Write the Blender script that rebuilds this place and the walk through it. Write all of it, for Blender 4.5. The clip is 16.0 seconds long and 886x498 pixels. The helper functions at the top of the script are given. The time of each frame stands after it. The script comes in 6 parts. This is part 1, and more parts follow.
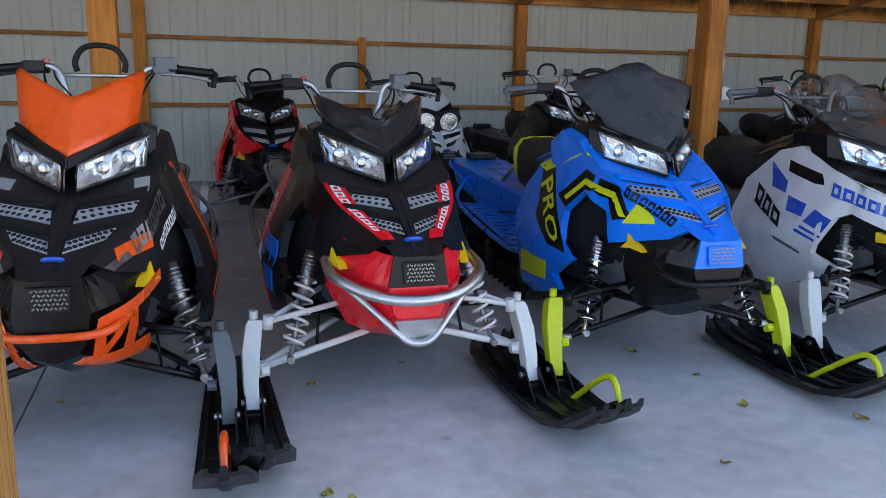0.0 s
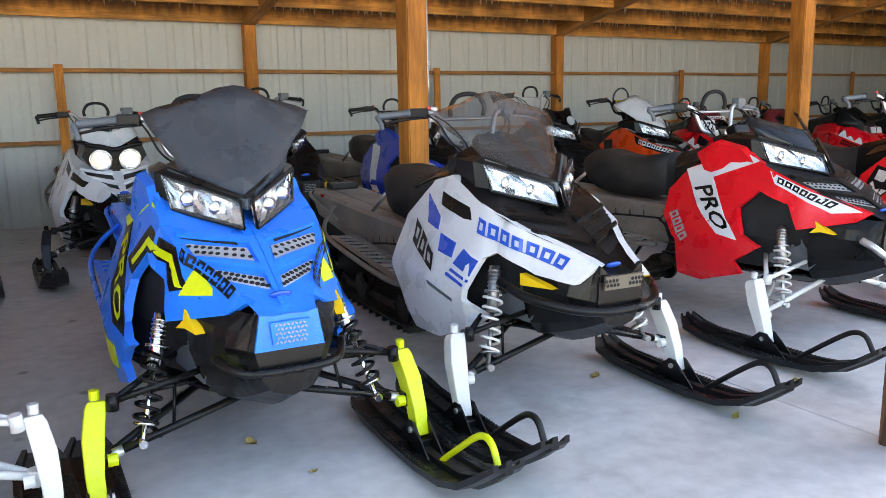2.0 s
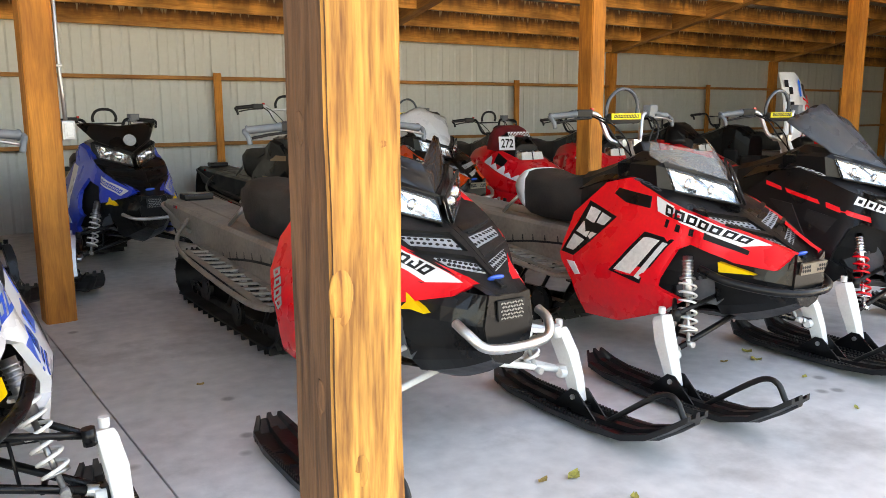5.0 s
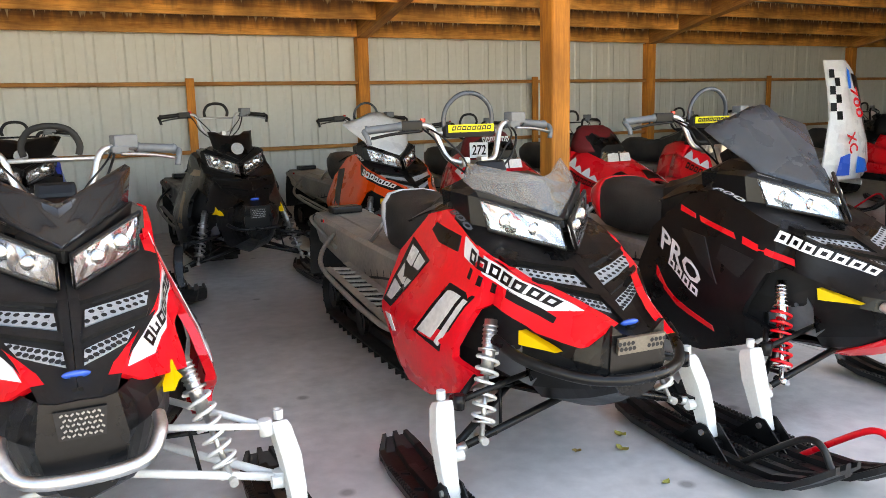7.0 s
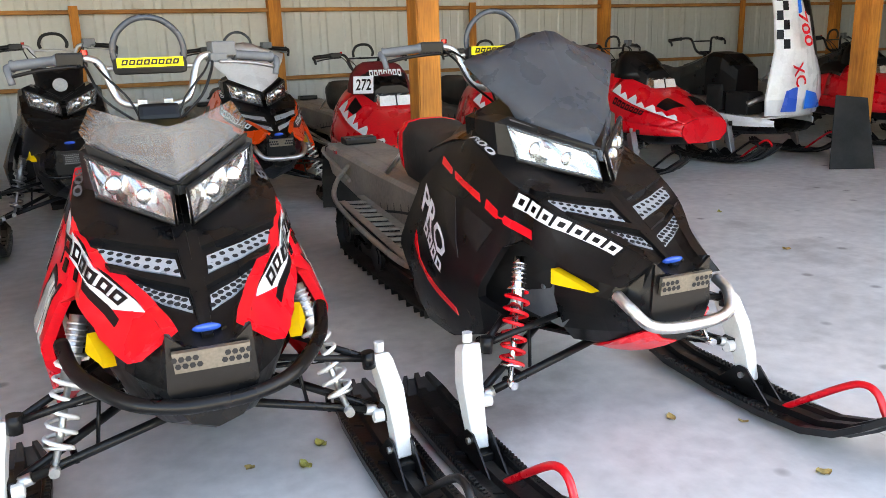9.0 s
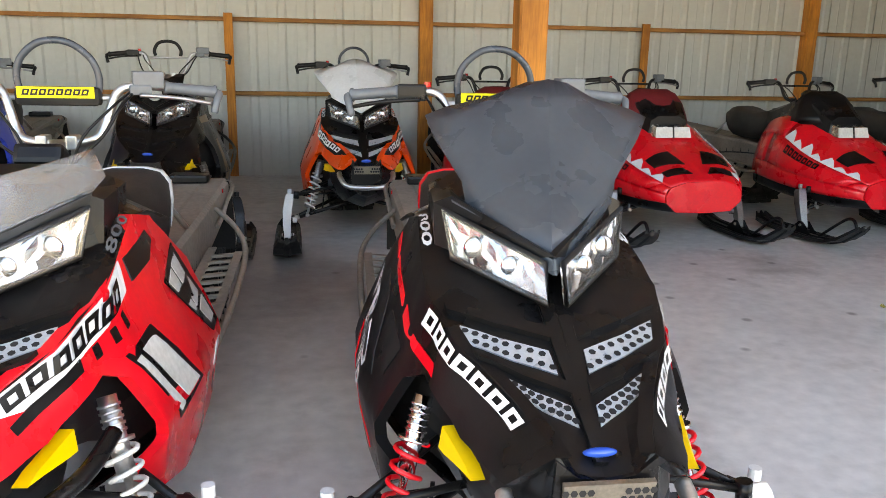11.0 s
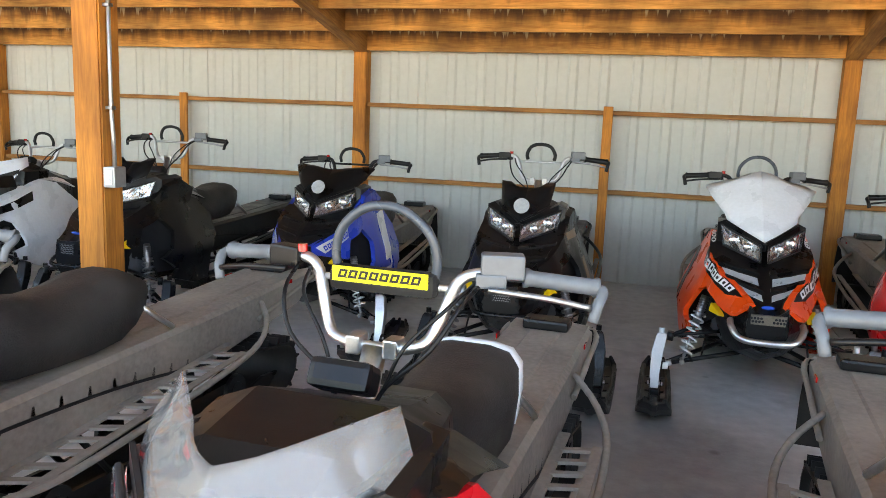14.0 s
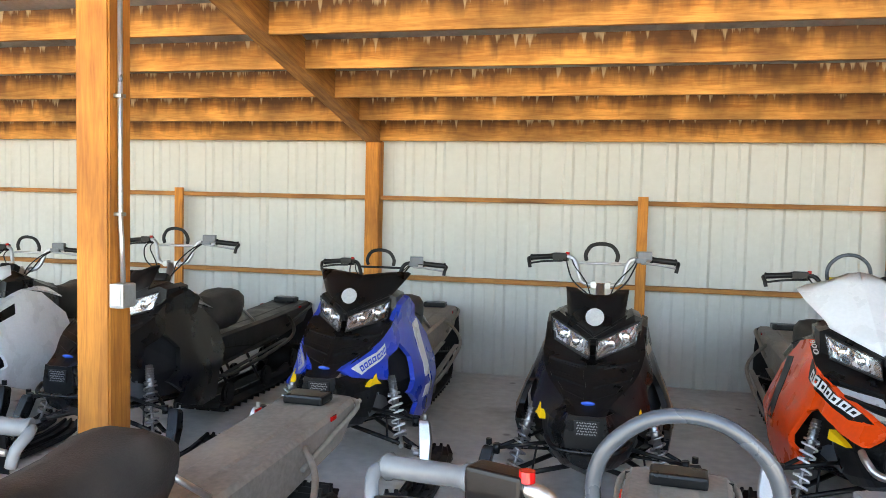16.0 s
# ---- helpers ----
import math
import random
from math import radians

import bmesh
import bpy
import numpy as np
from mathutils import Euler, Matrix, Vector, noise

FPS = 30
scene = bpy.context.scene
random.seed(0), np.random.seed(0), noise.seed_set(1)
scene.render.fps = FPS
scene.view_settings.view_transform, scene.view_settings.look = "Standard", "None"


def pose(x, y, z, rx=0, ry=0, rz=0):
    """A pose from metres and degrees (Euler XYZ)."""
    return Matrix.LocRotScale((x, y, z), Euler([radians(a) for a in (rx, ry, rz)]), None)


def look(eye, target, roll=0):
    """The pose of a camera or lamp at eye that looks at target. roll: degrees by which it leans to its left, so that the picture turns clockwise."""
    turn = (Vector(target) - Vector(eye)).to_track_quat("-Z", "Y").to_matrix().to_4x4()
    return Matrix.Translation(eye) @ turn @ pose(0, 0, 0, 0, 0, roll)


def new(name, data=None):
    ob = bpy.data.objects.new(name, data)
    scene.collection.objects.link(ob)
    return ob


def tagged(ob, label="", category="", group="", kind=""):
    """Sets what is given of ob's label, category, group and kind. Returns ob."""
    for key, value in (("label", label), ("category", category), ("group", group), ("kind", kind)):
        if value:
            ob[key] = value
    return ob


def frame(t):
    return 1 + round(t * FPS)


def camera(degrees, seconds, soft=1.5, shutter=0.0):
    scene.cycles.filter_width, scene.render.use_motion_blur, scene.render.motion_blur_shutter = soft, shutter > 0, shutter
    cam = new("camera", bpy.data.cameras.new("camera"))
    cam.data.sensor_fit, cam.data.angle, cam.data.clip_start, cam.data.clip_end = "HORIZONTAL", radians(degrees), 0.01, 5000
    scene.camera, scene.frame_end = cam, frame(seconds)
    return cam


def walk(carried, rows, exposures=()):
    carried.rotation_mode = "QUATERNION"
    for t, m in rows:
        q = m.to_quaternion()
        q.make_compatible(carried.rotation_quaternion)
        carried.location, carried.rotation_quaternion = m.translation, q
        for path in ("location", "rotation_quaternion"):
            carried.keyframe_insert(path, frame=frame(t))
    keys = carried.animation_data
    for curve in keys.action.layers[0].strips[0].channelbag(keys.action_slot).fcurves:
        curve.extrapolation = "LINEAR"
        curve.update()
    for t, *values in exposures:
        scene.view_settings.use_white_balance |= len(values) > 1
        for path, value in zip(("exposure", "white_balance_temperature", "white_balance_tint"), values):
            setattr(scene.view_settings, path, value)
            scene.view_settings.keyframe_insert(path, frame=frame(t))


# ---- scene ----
cam = camera(58.3, 16.0, soft=0.85)
PATH = [
    (0, (0.208, 0.148, 1.24), (0.796, 2.014, 0.823), 1.1),
    (0.5, (0.534, 0.158, 1.257), (1.193, 1.999, 0.838), 0.7),
    (1, (0.791, 0.207, 1.268), (1.604, 1.994, 0.885), 0.9),
    (1.5, (1.046, 0.37, 1.279), (1.957, 2.11, 0.898), 0.6),
    (2, (1.351, 0.474, 1.261), (2.344, 2.172, 0.898), -0.9),
    (2.5, (1.664, 0.517, 1.283), (2.698, 2.188, 0.909), -0.2),
    (3, (1.974, 0.576, 1.286), (3.028, 2.248, 0.981), -0.3),
    (3.5, (2.316, 0.632, 1.303), (3.375, 2.3, 0.992), -1.3),
    (4, (2.722, 0.617, 1.279), (3.761, 2.295, 0.952), -0.9),
    (4.5, (3.095, 0.614, 1.283), (4.215, 2.235, 0.944), -0.3),
    (4.7, (3.243, 0.623, 1.279), (4.388, 2.226, 0.932), -0.2),
    (6.8, (4.931, 0.622, 1.306), (5.867, 2.361, 0.992), -1.5),
    (7, (5.116, 0.636, 1.33), (6.025, 2.383, 0.98), -1.4),
    (7.5, (5.482, 0.626, 1.306), (6.407, 2.356, 0.918), -1.6),
    (8, (5.845, 0.645, 1.267), (6.813, 2.325, 0.777), -2.1),
    (8.5, (6.174, 0.674, 1.265), (7.082, 2.384, 0.766), -2.3),
    (9, (6.496, 0.684, 1.291), (7.332, 2.427, 0.779), -1.7),
    (9.2, (6.599, 0.704, 1.295), (7.421, 2.455, 0.788), -1.3),
    (11.3, (7.586, 1.225, 1.407), (7.862, 3.151, 0.943), 1.6),
    (11.5, (7.615, 1.311, 1.425), (7.852, 3.251, 1.001), 1.9),
    (12, (7.653, 1.543, 1.467), (7.78, 3.506, 1.108), 2.5),
    (12.5, (7.663, 1.783, 1.519), (7.503, 3.753, 1.21), 2.7),
    (13, (7.652, 1.955, 1.567), (7.238, 3.892, 1.288), 3.0),
    (13.5, (7.57, 2.029, 1.572), (7.08, 3.944, 1.265), 3.9),
    (14, (7.369, 2.094, 1.579), (6.853, 3.998, 1.247), 2.2),
    (14.5, (7.168, 2.14, 1.61), (6.666, 4.055, 1.321), 1.4),
    (15, (7.025, 2.273, 1.619), (6.523, 4.201, 1.445), 1.6),
    (15.5, (6.865, 2.505, 1.627), (6.392, 4.446, 1.524), 1.0),
    (16, (6.746, 2.626, 1.651), (6.283, 4.568, 1.528), 1.3),
]
LIGHT = [(0, 1.60, 6450, 13), (1.2, 2.36, 7000, 12.5), (2.5, 2.62, 7750, 13), (4.5, 2.75, 8700, 13), (7, 2.9, 8650, 13), (9, 2.98, 8300, 13), (12, 2.98, 8700, 13), (14.5, 3.4, 7550, 10.5), (16, 3.62, 7450, 10.5)]
walk(cam, [(t, look(eye, target, roll)) for t, eye, target, roll in PATH], LIGHT)

# ---- world, sun and exposure ----
SUN_DIR = Vector((0.70, 0.16, 0.70)).normalized()
world = bpy.data.worlds.new("sky")
scene.world = world
world.use_nodes = True
_n = world.node_tree.nodes
_sky = _n.new("ShaderNodeTexSky")
_sky.sky_type = "NISHITA"
_sky.sun_disc = False
_sky.sun_elevation = math.asin(SUN_DIR.z)
_sky.sun_rotation = math.atan2(SUN_DIR.x, SUN_DIR.y)
world.node_tree.links.new(_sky.outputs["Color"], _n["Background"].inputs["Color"])
_n["Background"].inputs["Strength"].default_value = 0.14
_sl = bpy.data.lights.new("sun", "SUN")
_sl.energy, _sl.angle, _sl.color = 4.2, radians(0.6), (1.0, 0.93, 0.82)
_so = new("sun", _sl)
_so.matrix_world = look(SUN_DIR * 40, (0, 0, 0))



# ---- materials ----
def mat(name, color, rough=0.5, metal=0.0, var=0.12, scale=6.0, bump=0.0, bscale=60.0, coat=0.0, spec=None, dirt=0.0, dirtcol=(0.30, 0.26, 0.21)):
    """A surface with two scales of variation, fine relief and an optional film of dust."""
    m = bpy.data.materials.new(name)
    m.use_nodes = True
    nt = m.node_tree
    N, L = nt.nodes, nt.links
    b = N["Principled BSDF"]
    tc = N.new("ShaderNodeTexCoord")
    n1 = N.new("ShaderNodeTexNoise")
    n1.inputs["Scale"].default_value, n1.inputs["Detail"].default_value = scale, 6
    n2 = N.new("ShaderNodeTexNoise")
    n2.inputs["Scale"].default_value, n2.inputs["Detail"].default_value = scale * 9, 4
    L.new(tc.outputs["Object"], n1.inputs["Vector"])
    L.new(tc.outputs["Object"], n2.inputs["Vector"])
    add = N.new("ShaderNodeMath")
    add.operation = "ADD"
    L.new(n1.outputs["Fac"], add.inputs[0])
    L.new(n2.outputs["Fac"], add.inputs[1])
    mr = N.new("ShaderNodeMapRange")
    mr.inputs["From Min"].default_value, mr.inputs["From Max"].default_value = 0.7, 1.3
    mr.inputs["To Min"].default_value, mr.inputs["To Max"].default_value = 1 - var, 1 + var
    L.new(add.outputs[0], mr.inputs["Value"])
    mul = N.new("ShaderNodeMix")
    mul.data_type, mul.blend_type = "RGBA", "MULTIPLY"
    mul.inputs["Factor"].default_value = 1.0
    mul.inputs["A"].default_value = (*color, 1)
    L.new(mr.outputs[0], mul.inputs["B"])
    last = mul.outputs["Result"]
    if dirt:
        n3 = N.new("ShaderNodeTexNoise")
        n3.inputs["Scale"].default_value, n3.inputs["Detail"].default_value = 3.5, 8
        L.new(tc.outputs["Object"], n3.inputs["Vector"])
        r3 = N.new("ShaderNodeMapRange")
        r3.inputs["From Min"].default_value, r3.inputs["From Max"].default_value = 0.42, 0.75
        r3.inputs["To Max"].default_value = dirt
        L.new(n3.outputs["Fac"], r3.inputs["Value"])
        mx = N.new("ShaderNodeMix")
        mx.data_type = "RGBA"
        L.new(r3.outputs[0], mx.inputs["Factor"])
        L.new(last, mx.inputs["A"])
        mx.inputs["B"].default_value = (*dirtcol, 1)
        last = mx.outputs["Result"]
    L.new(last, b.inputs["Base Color"])
    rr = N.new("ShaderNodeMapRange")
    rr.inputs["From Min"].default_value, rr.inputs["From Max"].default_value = 0.35, 0.65
    rr.inputs["To Min"].default_value, rr.inputs["To Max"].default_value = max(0.02, rough - 0.08), min(1, rough + 0.1)
    L.new(n1.outputs["Fac"], rr.inputs["Value"])
    L.new(rr.outputs[0], b.inputs["Roughness"])
    b.inputs["Metallic"].default_value = metal
    b.inputs["Coat Weight"].default_value = coat
    b.inputs["Coat Roughness"].default_value = 0.08
    if spec is not None:
        b.inputs["Specular IOR Level"].default_value = spec
    if bump:
        nb = N.new("ShaderNodeTexNoise")
        nb.inputs["Scale"].default_value, nb.inputs["Detail"].default_value = bscale, 5
        L.new(tc.outputs["Object"], nb.inputs["Vector"])
        bp = N.new("ShaderNodeBump")
        bp.inputs["Strength"].default_value, bp.inputs["Distance"].default_value = bump, 0.01
        L.new(nb.outputs["Fac"], bp.inputs["Height"])
        L.new(bp.outputs["Normal"], b.inputs["Normal"])
    return m


def wood_mat(name, light, dark, axis, weather=0.0, stain=0.0, rough=0.75, coarse=0.0):
    """Sawn timber whose grain runs along one axis; stain: dark run marks from the upper edge down."""
    m = bpy.data.materials.new(name)
    m.use_nodes = True
    nt = m.node_tree
    N, L = nt.nodes, nt.links
    b = N["Principled BSDF"]
    tc = N.new("ShaderNodeTexCoord")
    oi = N.new("ShaderNodeObjectInfo")
    off = N.new("ShaderNodeVectorMath")
    off.operation = "ADD"
    sc = N.new("ShaderNodeVectorMath")
    sc.operation = "SCALE"
    sc.inputs[0].default_value = (7.0, 13.0, 5.0)
    L.new(oi.outputs["Random"], sc.inputs["Scale"])
    L.new(tc.outputs["Object"], off.inputs[0])
    L.new(sc.outputs[0], off.inputs[1])
    mp = N.new("ShaderNodeMapping")
    s = [14.0, 14.0, 14.0]
    s["xyz".index(axis)] = 1.1
    mp.inputs["Scale"].default_value = s
    L.new(off.outputs[0], mp.inputs["Vector"])
    g = N.new("ShaderNodeTexNoise")
    g.inputs["Scale"].default_value, g.inputs["Detail"].default_value, g.inputs["Distortion"].default_value = 1.6, 9, 1.4
    L.new(mp.outputs[0], g.inputs["Vector"])
    fine = N.new("ShaderNodeTexNoise")
    fine.inputs["Scale"].default_value, fine.inputs["Detail"].default_value = 9.0, 6
    L.new(mp.outputs[0], fine.inputs["Vector"])
    blot = N.new("ShaderNodeTexNoise")
    blot.inputs["Scale"].default_value, blot.inputs["Detail"].default_value = 2.2, 5
    L.new(off.outputs[0], blot.inputs["Vector"])
    ramp = N.new("ShaderNodeValToRGB")
    ramp.color_ramp.elements[0].position, ramp.color_ramp.elements[1].position = 0.33 + 0.09 * coarse, 0.62 - 0.06 * coarse
    ramp.color_ramp.elements[0].color, ramp.color_ramp.elements[1].color = (*dark, 1), (*light, 1)
    mixg = N.new("ShaderNodeMath")
    mixg.operation = "MULTIPLY_ADD"
    mixg.inputs[1].default_value = 0.35
    L.new(fine.outputs["Fac"], mixg.inputs[0])
    sub = N.new("ShaderNodeMath")
    sub.operation = "MULTIPLY"
    sub.inputs[1].default_value = 0.66
    L.new(g.outputs["Fac"], sub.inputs[0])
    L.new(sub.outputs[0], mixg.inputs[2])
    L.new(mixg.outputs[0], ramp.inputs["Fac"])
    last = ramp.outputs["Color"]
    br = N.new("ShaderNodeMapRange")
    br.inputs["From Min"].default_value, br.inputs["From Max"].default_value = 0.35, 0.65
    br.inputs["To Min"].default_value, br.inputs["To Max"].default_value = (0.55, 1.4) if stain else (0.72, 1.2)
    L.new(blot.outputs["Fac"], br.inputs["Value"])
    mb = N.new("ShaderNodeMix")
    mb.data_type, mb.blend_type = "RGBA", "MULTIPLY"
    mb.inputs["Factor"].default_value = 1.0
    L.new(last, mb.inputs["A"])
    L.new(br.outputs[0], mb.inputs["B"])
    last = mb.outputs["Result"]
    if stain:
        smap = N.new("ShaderNodeMapping")
        smap.inputs["Scale"].default_value = (9.0, 9.0, 1.2)
        L.new(off.outputs[0], smap.inputs["Vector"])
        sn = N.new("ShaderNodeTexNoise")
        sn.inputs["Scale"].default_value, sn.inputs["Detail"].default_value = 1.3, 6
        L.new(smap.outputs[0], sn.inputs["Vector"])
        sp = N.new("ShaderNodeSeparateXYZ")
        L.new(tc.outputs["Generated"], sp.inputs[0])
        ad = N.new("ShaderNodeMath")
        ad.operation = "MULTIPLY_ADD"
        ad.inputs[1].default_value = 0.75
        L.new(sp.outputs["Z"], ad.inputs[0])
        L.new(sn.outputs["Fac"], ad.inputs[2])
        sr = N.new("ShaderNodeMapRange")
        sr.inputs["From Min"].default_value, sr.inputs["From Max"].default_value = 0.76, 1.16
        sr.inputs["To Max"].default_value = stain
        L.new(ad.outputs[0], sr.inputs["Value"])
        ms = N.new("ShaderNodeMix")
        ms.data_type = "RGBA"
        L.new(sr.outputs[0], ms.inputs["Factor"])
        L.new(last, ms.inputs["A"])
        ms.inputs["B"].default_value = (0.115, 0.05, 0.02, 1)
        last = ms.outputs["Result"]
        # pale dried drips along the upper edge
        dm = N.new("ShaderNodeMapping")
        dm.inputs["Scale"].default_value = (21.0, 21.0, 0.6)
        L.new(off.outputs[0], dm.inputs["Vector"])
        dn = N.new("ShaderNodeTexNoise")
        dn.inputs["Scale"].default_value, dn.inputs["Detail"].default_value = 1.2, 3
        L.new(dm.outputs[0], dn.inputs["Vector"])
        da = N.new("ShaderNodeMath")
        da.operation = "MULTIPLY_ADD"
        da.inputs[1].default_value = 0.5
        L.new(sp.outputs["Z"], da.inputs[0])
        L.new(dn.outputs["Fac"], da.inputs[2])
        dr = N.new("ShaderNodeMapRange")
        dr.inputs["From Min"].default_value, dr.inputs["From Max"].default_value = 1.0, 1.09
        dr.inputs["To Max"].default_value = 0.65
        L.new(da.outputs[0], dr.inputs["Value"])
        md = N.new("ShaderNodeMix")
        md.data_type = "RGBA"
        L.new(dr.outputs[0], md.inputs["Factor"])
        L.new(last, md.inputs["A"])
        md.inputs["B"].default_value = (0.72, 0.58, 0.36, 1)
        last = md.outputs["Result"]
    if weather:
        wn = N.new("ShaderNodeMapRange")
        wn.inputs["From Min"].default_value, wn.inputs["From Max"].default_value = 0.4, 0.6
        wn.inputs["To Max"].default_value = weather
        L.new(g.outputs["Fac"], wn.inputs["Value"])
        mw = N.new("ShaderNodeMix")
        mw.data_type = "RGBA"
        L.new(wn.outputs[0], mw.inputs["Factor"])
        L.new(last, mw.inputs["A"])
        mw.inputs["B"].default_value = (0.26, 0.20, 0.14, 1)
        last = mw.outputs["Result"]
    L.new(last, b.inputs["Base Color"])
    b.inputs["Roughness"].default_value = rough
    bp = N.new("ShaderNodeBump")
    bp.inputs["Strength"].default_value, bp.inputs["Distance"].default_value = 0.55 + 0.4 * coarse, 0.006 + 0.01 * coarse
    L.new(mixg.outputs[0], bp.inputs["Height"])
    L.new(bp.outputs["Normal"], b.inputs["Normal"])
    return m


def concrete_mat():
    m = mat("concrete", (0.64, 0.63, 0.61), 0.6, var=0.16, scale=1.3, bump=0.12, bscale=40)
    nt = m.node_tree
    N, L = nt.nodes, nt.links
    b = N["Principled BSDF"]
    src = b.inputs["Base Color"].links[0].from_socket
    geo = N.new("ShaderNodeNewGeometry")
    # dark wet-looking stains and tyre scuffs with ragged outlines
    n = N.new("ShaderNodeTexNoise")
    n.inputs["Scale"].default_value, n.inputs["Detail"].default_value, n.inputs["Roughness"].default_value = 1.1, 9, 0.65
    L.new(geo.outputs["Position"], n.inputs["Vector"])
    r = N.new("ShaderNodeMapRange")
    r.inputs["From Min"].default_value, r.inputs["From Max"].default_value = 0.54, 0.70
    r.inputs["To Max"].default_value = 0.75
    L.new(n.outputs["Fac"], r.inputs["Value"])
    mx = N.new("ShaderNodeMix")
    mx.data_type = "RGBA"
    L.new(r.outputs[0], mx.inputs["Factor"])
    L.new(src, mx.inputs["A"])
    mx.inputs["B"].default_value = (0.34, 0.32, 0.30, 1)
    # small oil spots
    v = N.new("ShaderNodeTexVoronoi")
    v.inputs["Scale"].default_value = 3.0
    L.new(geo.outputs["Position"], v.inputs["Vector"])
    r2 = N.new("ShaderNodeMapRange")
    r2.inputs["From Min"].default_value, r2.inputs["From Max"].default_value = 0.11, 0.05
    r2.inputs["To Max"].default_value = 0.6
    L.new(v.outputs["Distance"], r2.inputs["Value"])
    mx2 = N.new("ShaderNodeMix")
    mx2.data_type = "RGBA"
    L.new(r2.outputs[0], mx2.inputs["Factor"])
    L.new(mx.outputs["Result"], mx2.inputs["A"])
    mx2.inputs["B"].default_value = (0.12, 0.11, 0.10, 1)
    # a darker patch with a ragged edge between two of the parked rows
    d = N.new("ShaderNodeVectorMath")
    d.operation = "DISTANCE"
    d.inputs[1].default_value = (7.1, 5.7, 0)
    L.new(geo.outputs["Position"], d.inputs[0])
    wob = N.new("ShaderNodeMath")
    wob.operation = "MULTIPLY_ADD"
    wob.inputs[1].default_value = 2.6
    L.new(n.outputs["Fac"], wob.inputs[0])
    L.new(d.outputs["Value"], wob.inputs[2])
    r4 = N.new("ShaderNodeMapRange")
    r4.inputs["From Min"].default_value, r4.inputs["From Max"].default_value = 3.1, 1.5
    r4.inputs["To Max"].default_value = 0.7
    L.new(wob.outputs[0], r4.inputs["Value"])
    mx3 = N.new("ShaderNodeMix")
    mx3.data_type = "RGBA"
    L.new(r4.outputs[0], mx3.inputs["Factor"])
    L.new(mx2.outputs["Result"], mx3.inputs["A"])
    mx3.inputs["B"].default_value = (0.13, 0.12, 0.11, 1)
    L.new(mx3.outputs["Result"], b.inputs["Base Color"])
    return m


def glass_mat(name, color, rough=0.05, alpha=0.4):
    m = bpy.data.materials.new(name)
    m.use_nodes = True
    nt = m.node_tree
    N, L = nt.nodes, nt.links
    out = N["Material Output"]
    N.remove(N["Principled BSDF"])
    tr = N.new("ShaderNodeBsdfTransparent")
    tr.inputs["Color"].default_value = (*color, 1)
    gl = N.new("ShaderNodeBsdfGlossy")
    gl.inputs["Roughness"].default_value = rough
    df = N.new("ShaderNodeBsdfDiffuse")
    df.inputs["Color"].default_value = (*[0.6 * c + 0.01 for c in color], 1)
    lw = N.new("ShaderNodeLayerWeight")
    lw.inputs["Blend"].default_value = 0.5
    pw = N.new("ShaderNodeMath")
    pw.operation = "POWER"
    pw.inputs[1].default_value = 3.0
    L.new(lw.outputs["Facing"], pw.inputs[0])
    fr = N.new("ShaderNodeMath")
    fr.operation = "MULTIPLY_ADD"
    fr.inputs[1].default_value, fr.inputs[2].default_value = 0.7, 0.04
    L.new(pw.outputs[0], fr.inputs[0])
    m1 = N.new("ShaderNodeMixShader")
    m1.inputs["Fac"].default_value = alpha
    L.new(tr.outputs[0], m1.inputs[1])
    L.new(df.outputs[0], m1.inputs[2])
    m2 = N.new("ShaderNodeMixShader")
    L.new(fr.outputs[0], m2.inputs["Fac"])
    L.new(m1.outputs[0], m2.inputs[1])
    L.new(gl.outputs[0], m2.inputs[2])
    L.new(m2.outputs[0], out.inputs["Surface"])
    return m


M = {}
M["black"] = mat("black_plastic", (0.0055, 0.0055, 0.006), 0.32, var=0.35, bump=0.04, bscale=300, dirt=0.008, spec=0.28)
M["dark"] = mat("charcoal_plastic", (0.012, 0.0125, 0.0135), 0.4, var=0.3, bump=0.05, bscale=300, dirt=0.02, spec=0.3)
M["void"] = mat("shadowed_black", (0.008, 0.008, 0.009), 0.7, var=0.2)
M["rubber"] = mat("black_rubber", (0.008, 0.008, 0.008), 0.65, var=0.3, bump=0.1, bscale=120, dirt=0.07, spec=0.35)
M["ski"] = mat("black_ski_plastic", (0.007, 0.007, 0.0075), 0.38, var=0.4, bump=0.08, bscale=90, dirt=0.04, spec=0.4)
M["red"] = mat("red_plastic", (0.86, 0.007, 0.018), 0.3, var=0.08, coat=0.25, dirt=0.01)
M["orange"] = mat("orange_plastic", (0.90, 0.10, 0.007), 0.3, var=0.08, coat=0.25)
M["orangered"] = mat("orange_red_plastic", (0.88, 0.07, 0.008), 0.3, var=0.08, coat=0.25)
M["blue"] = mat("bright_blue_plastic", (0.002, 0.20, 0.88), 0.32, var=0.08, coat=0.15, spec=0.35)
M["navy"] = mat("royal_blue_plastic", (0.012, 0.05, 0.44), 0.32, var=0.1, coat=0.2)
M["lime"] = mat("lime_yellow_paint", (0.66, 0.74, 0.01), 0.4, var=0.06)
M["white"] = mat("white_plastic", (0.78, 0.79, 0.80), 0.3, var=0.05, coat=0.4, dirt=0.08)
M["paint"] = mat("white_painted_steel", (0.74, 0.74, 0.72), 0.38, var=0.06, scale=12, dirt=0.12)
M["grey"] = mat("grey_plastic", (0.11, 0.125, 0.14), 0.42, var=0.12, bump=0.03, bscale=200, dirt=0.12)
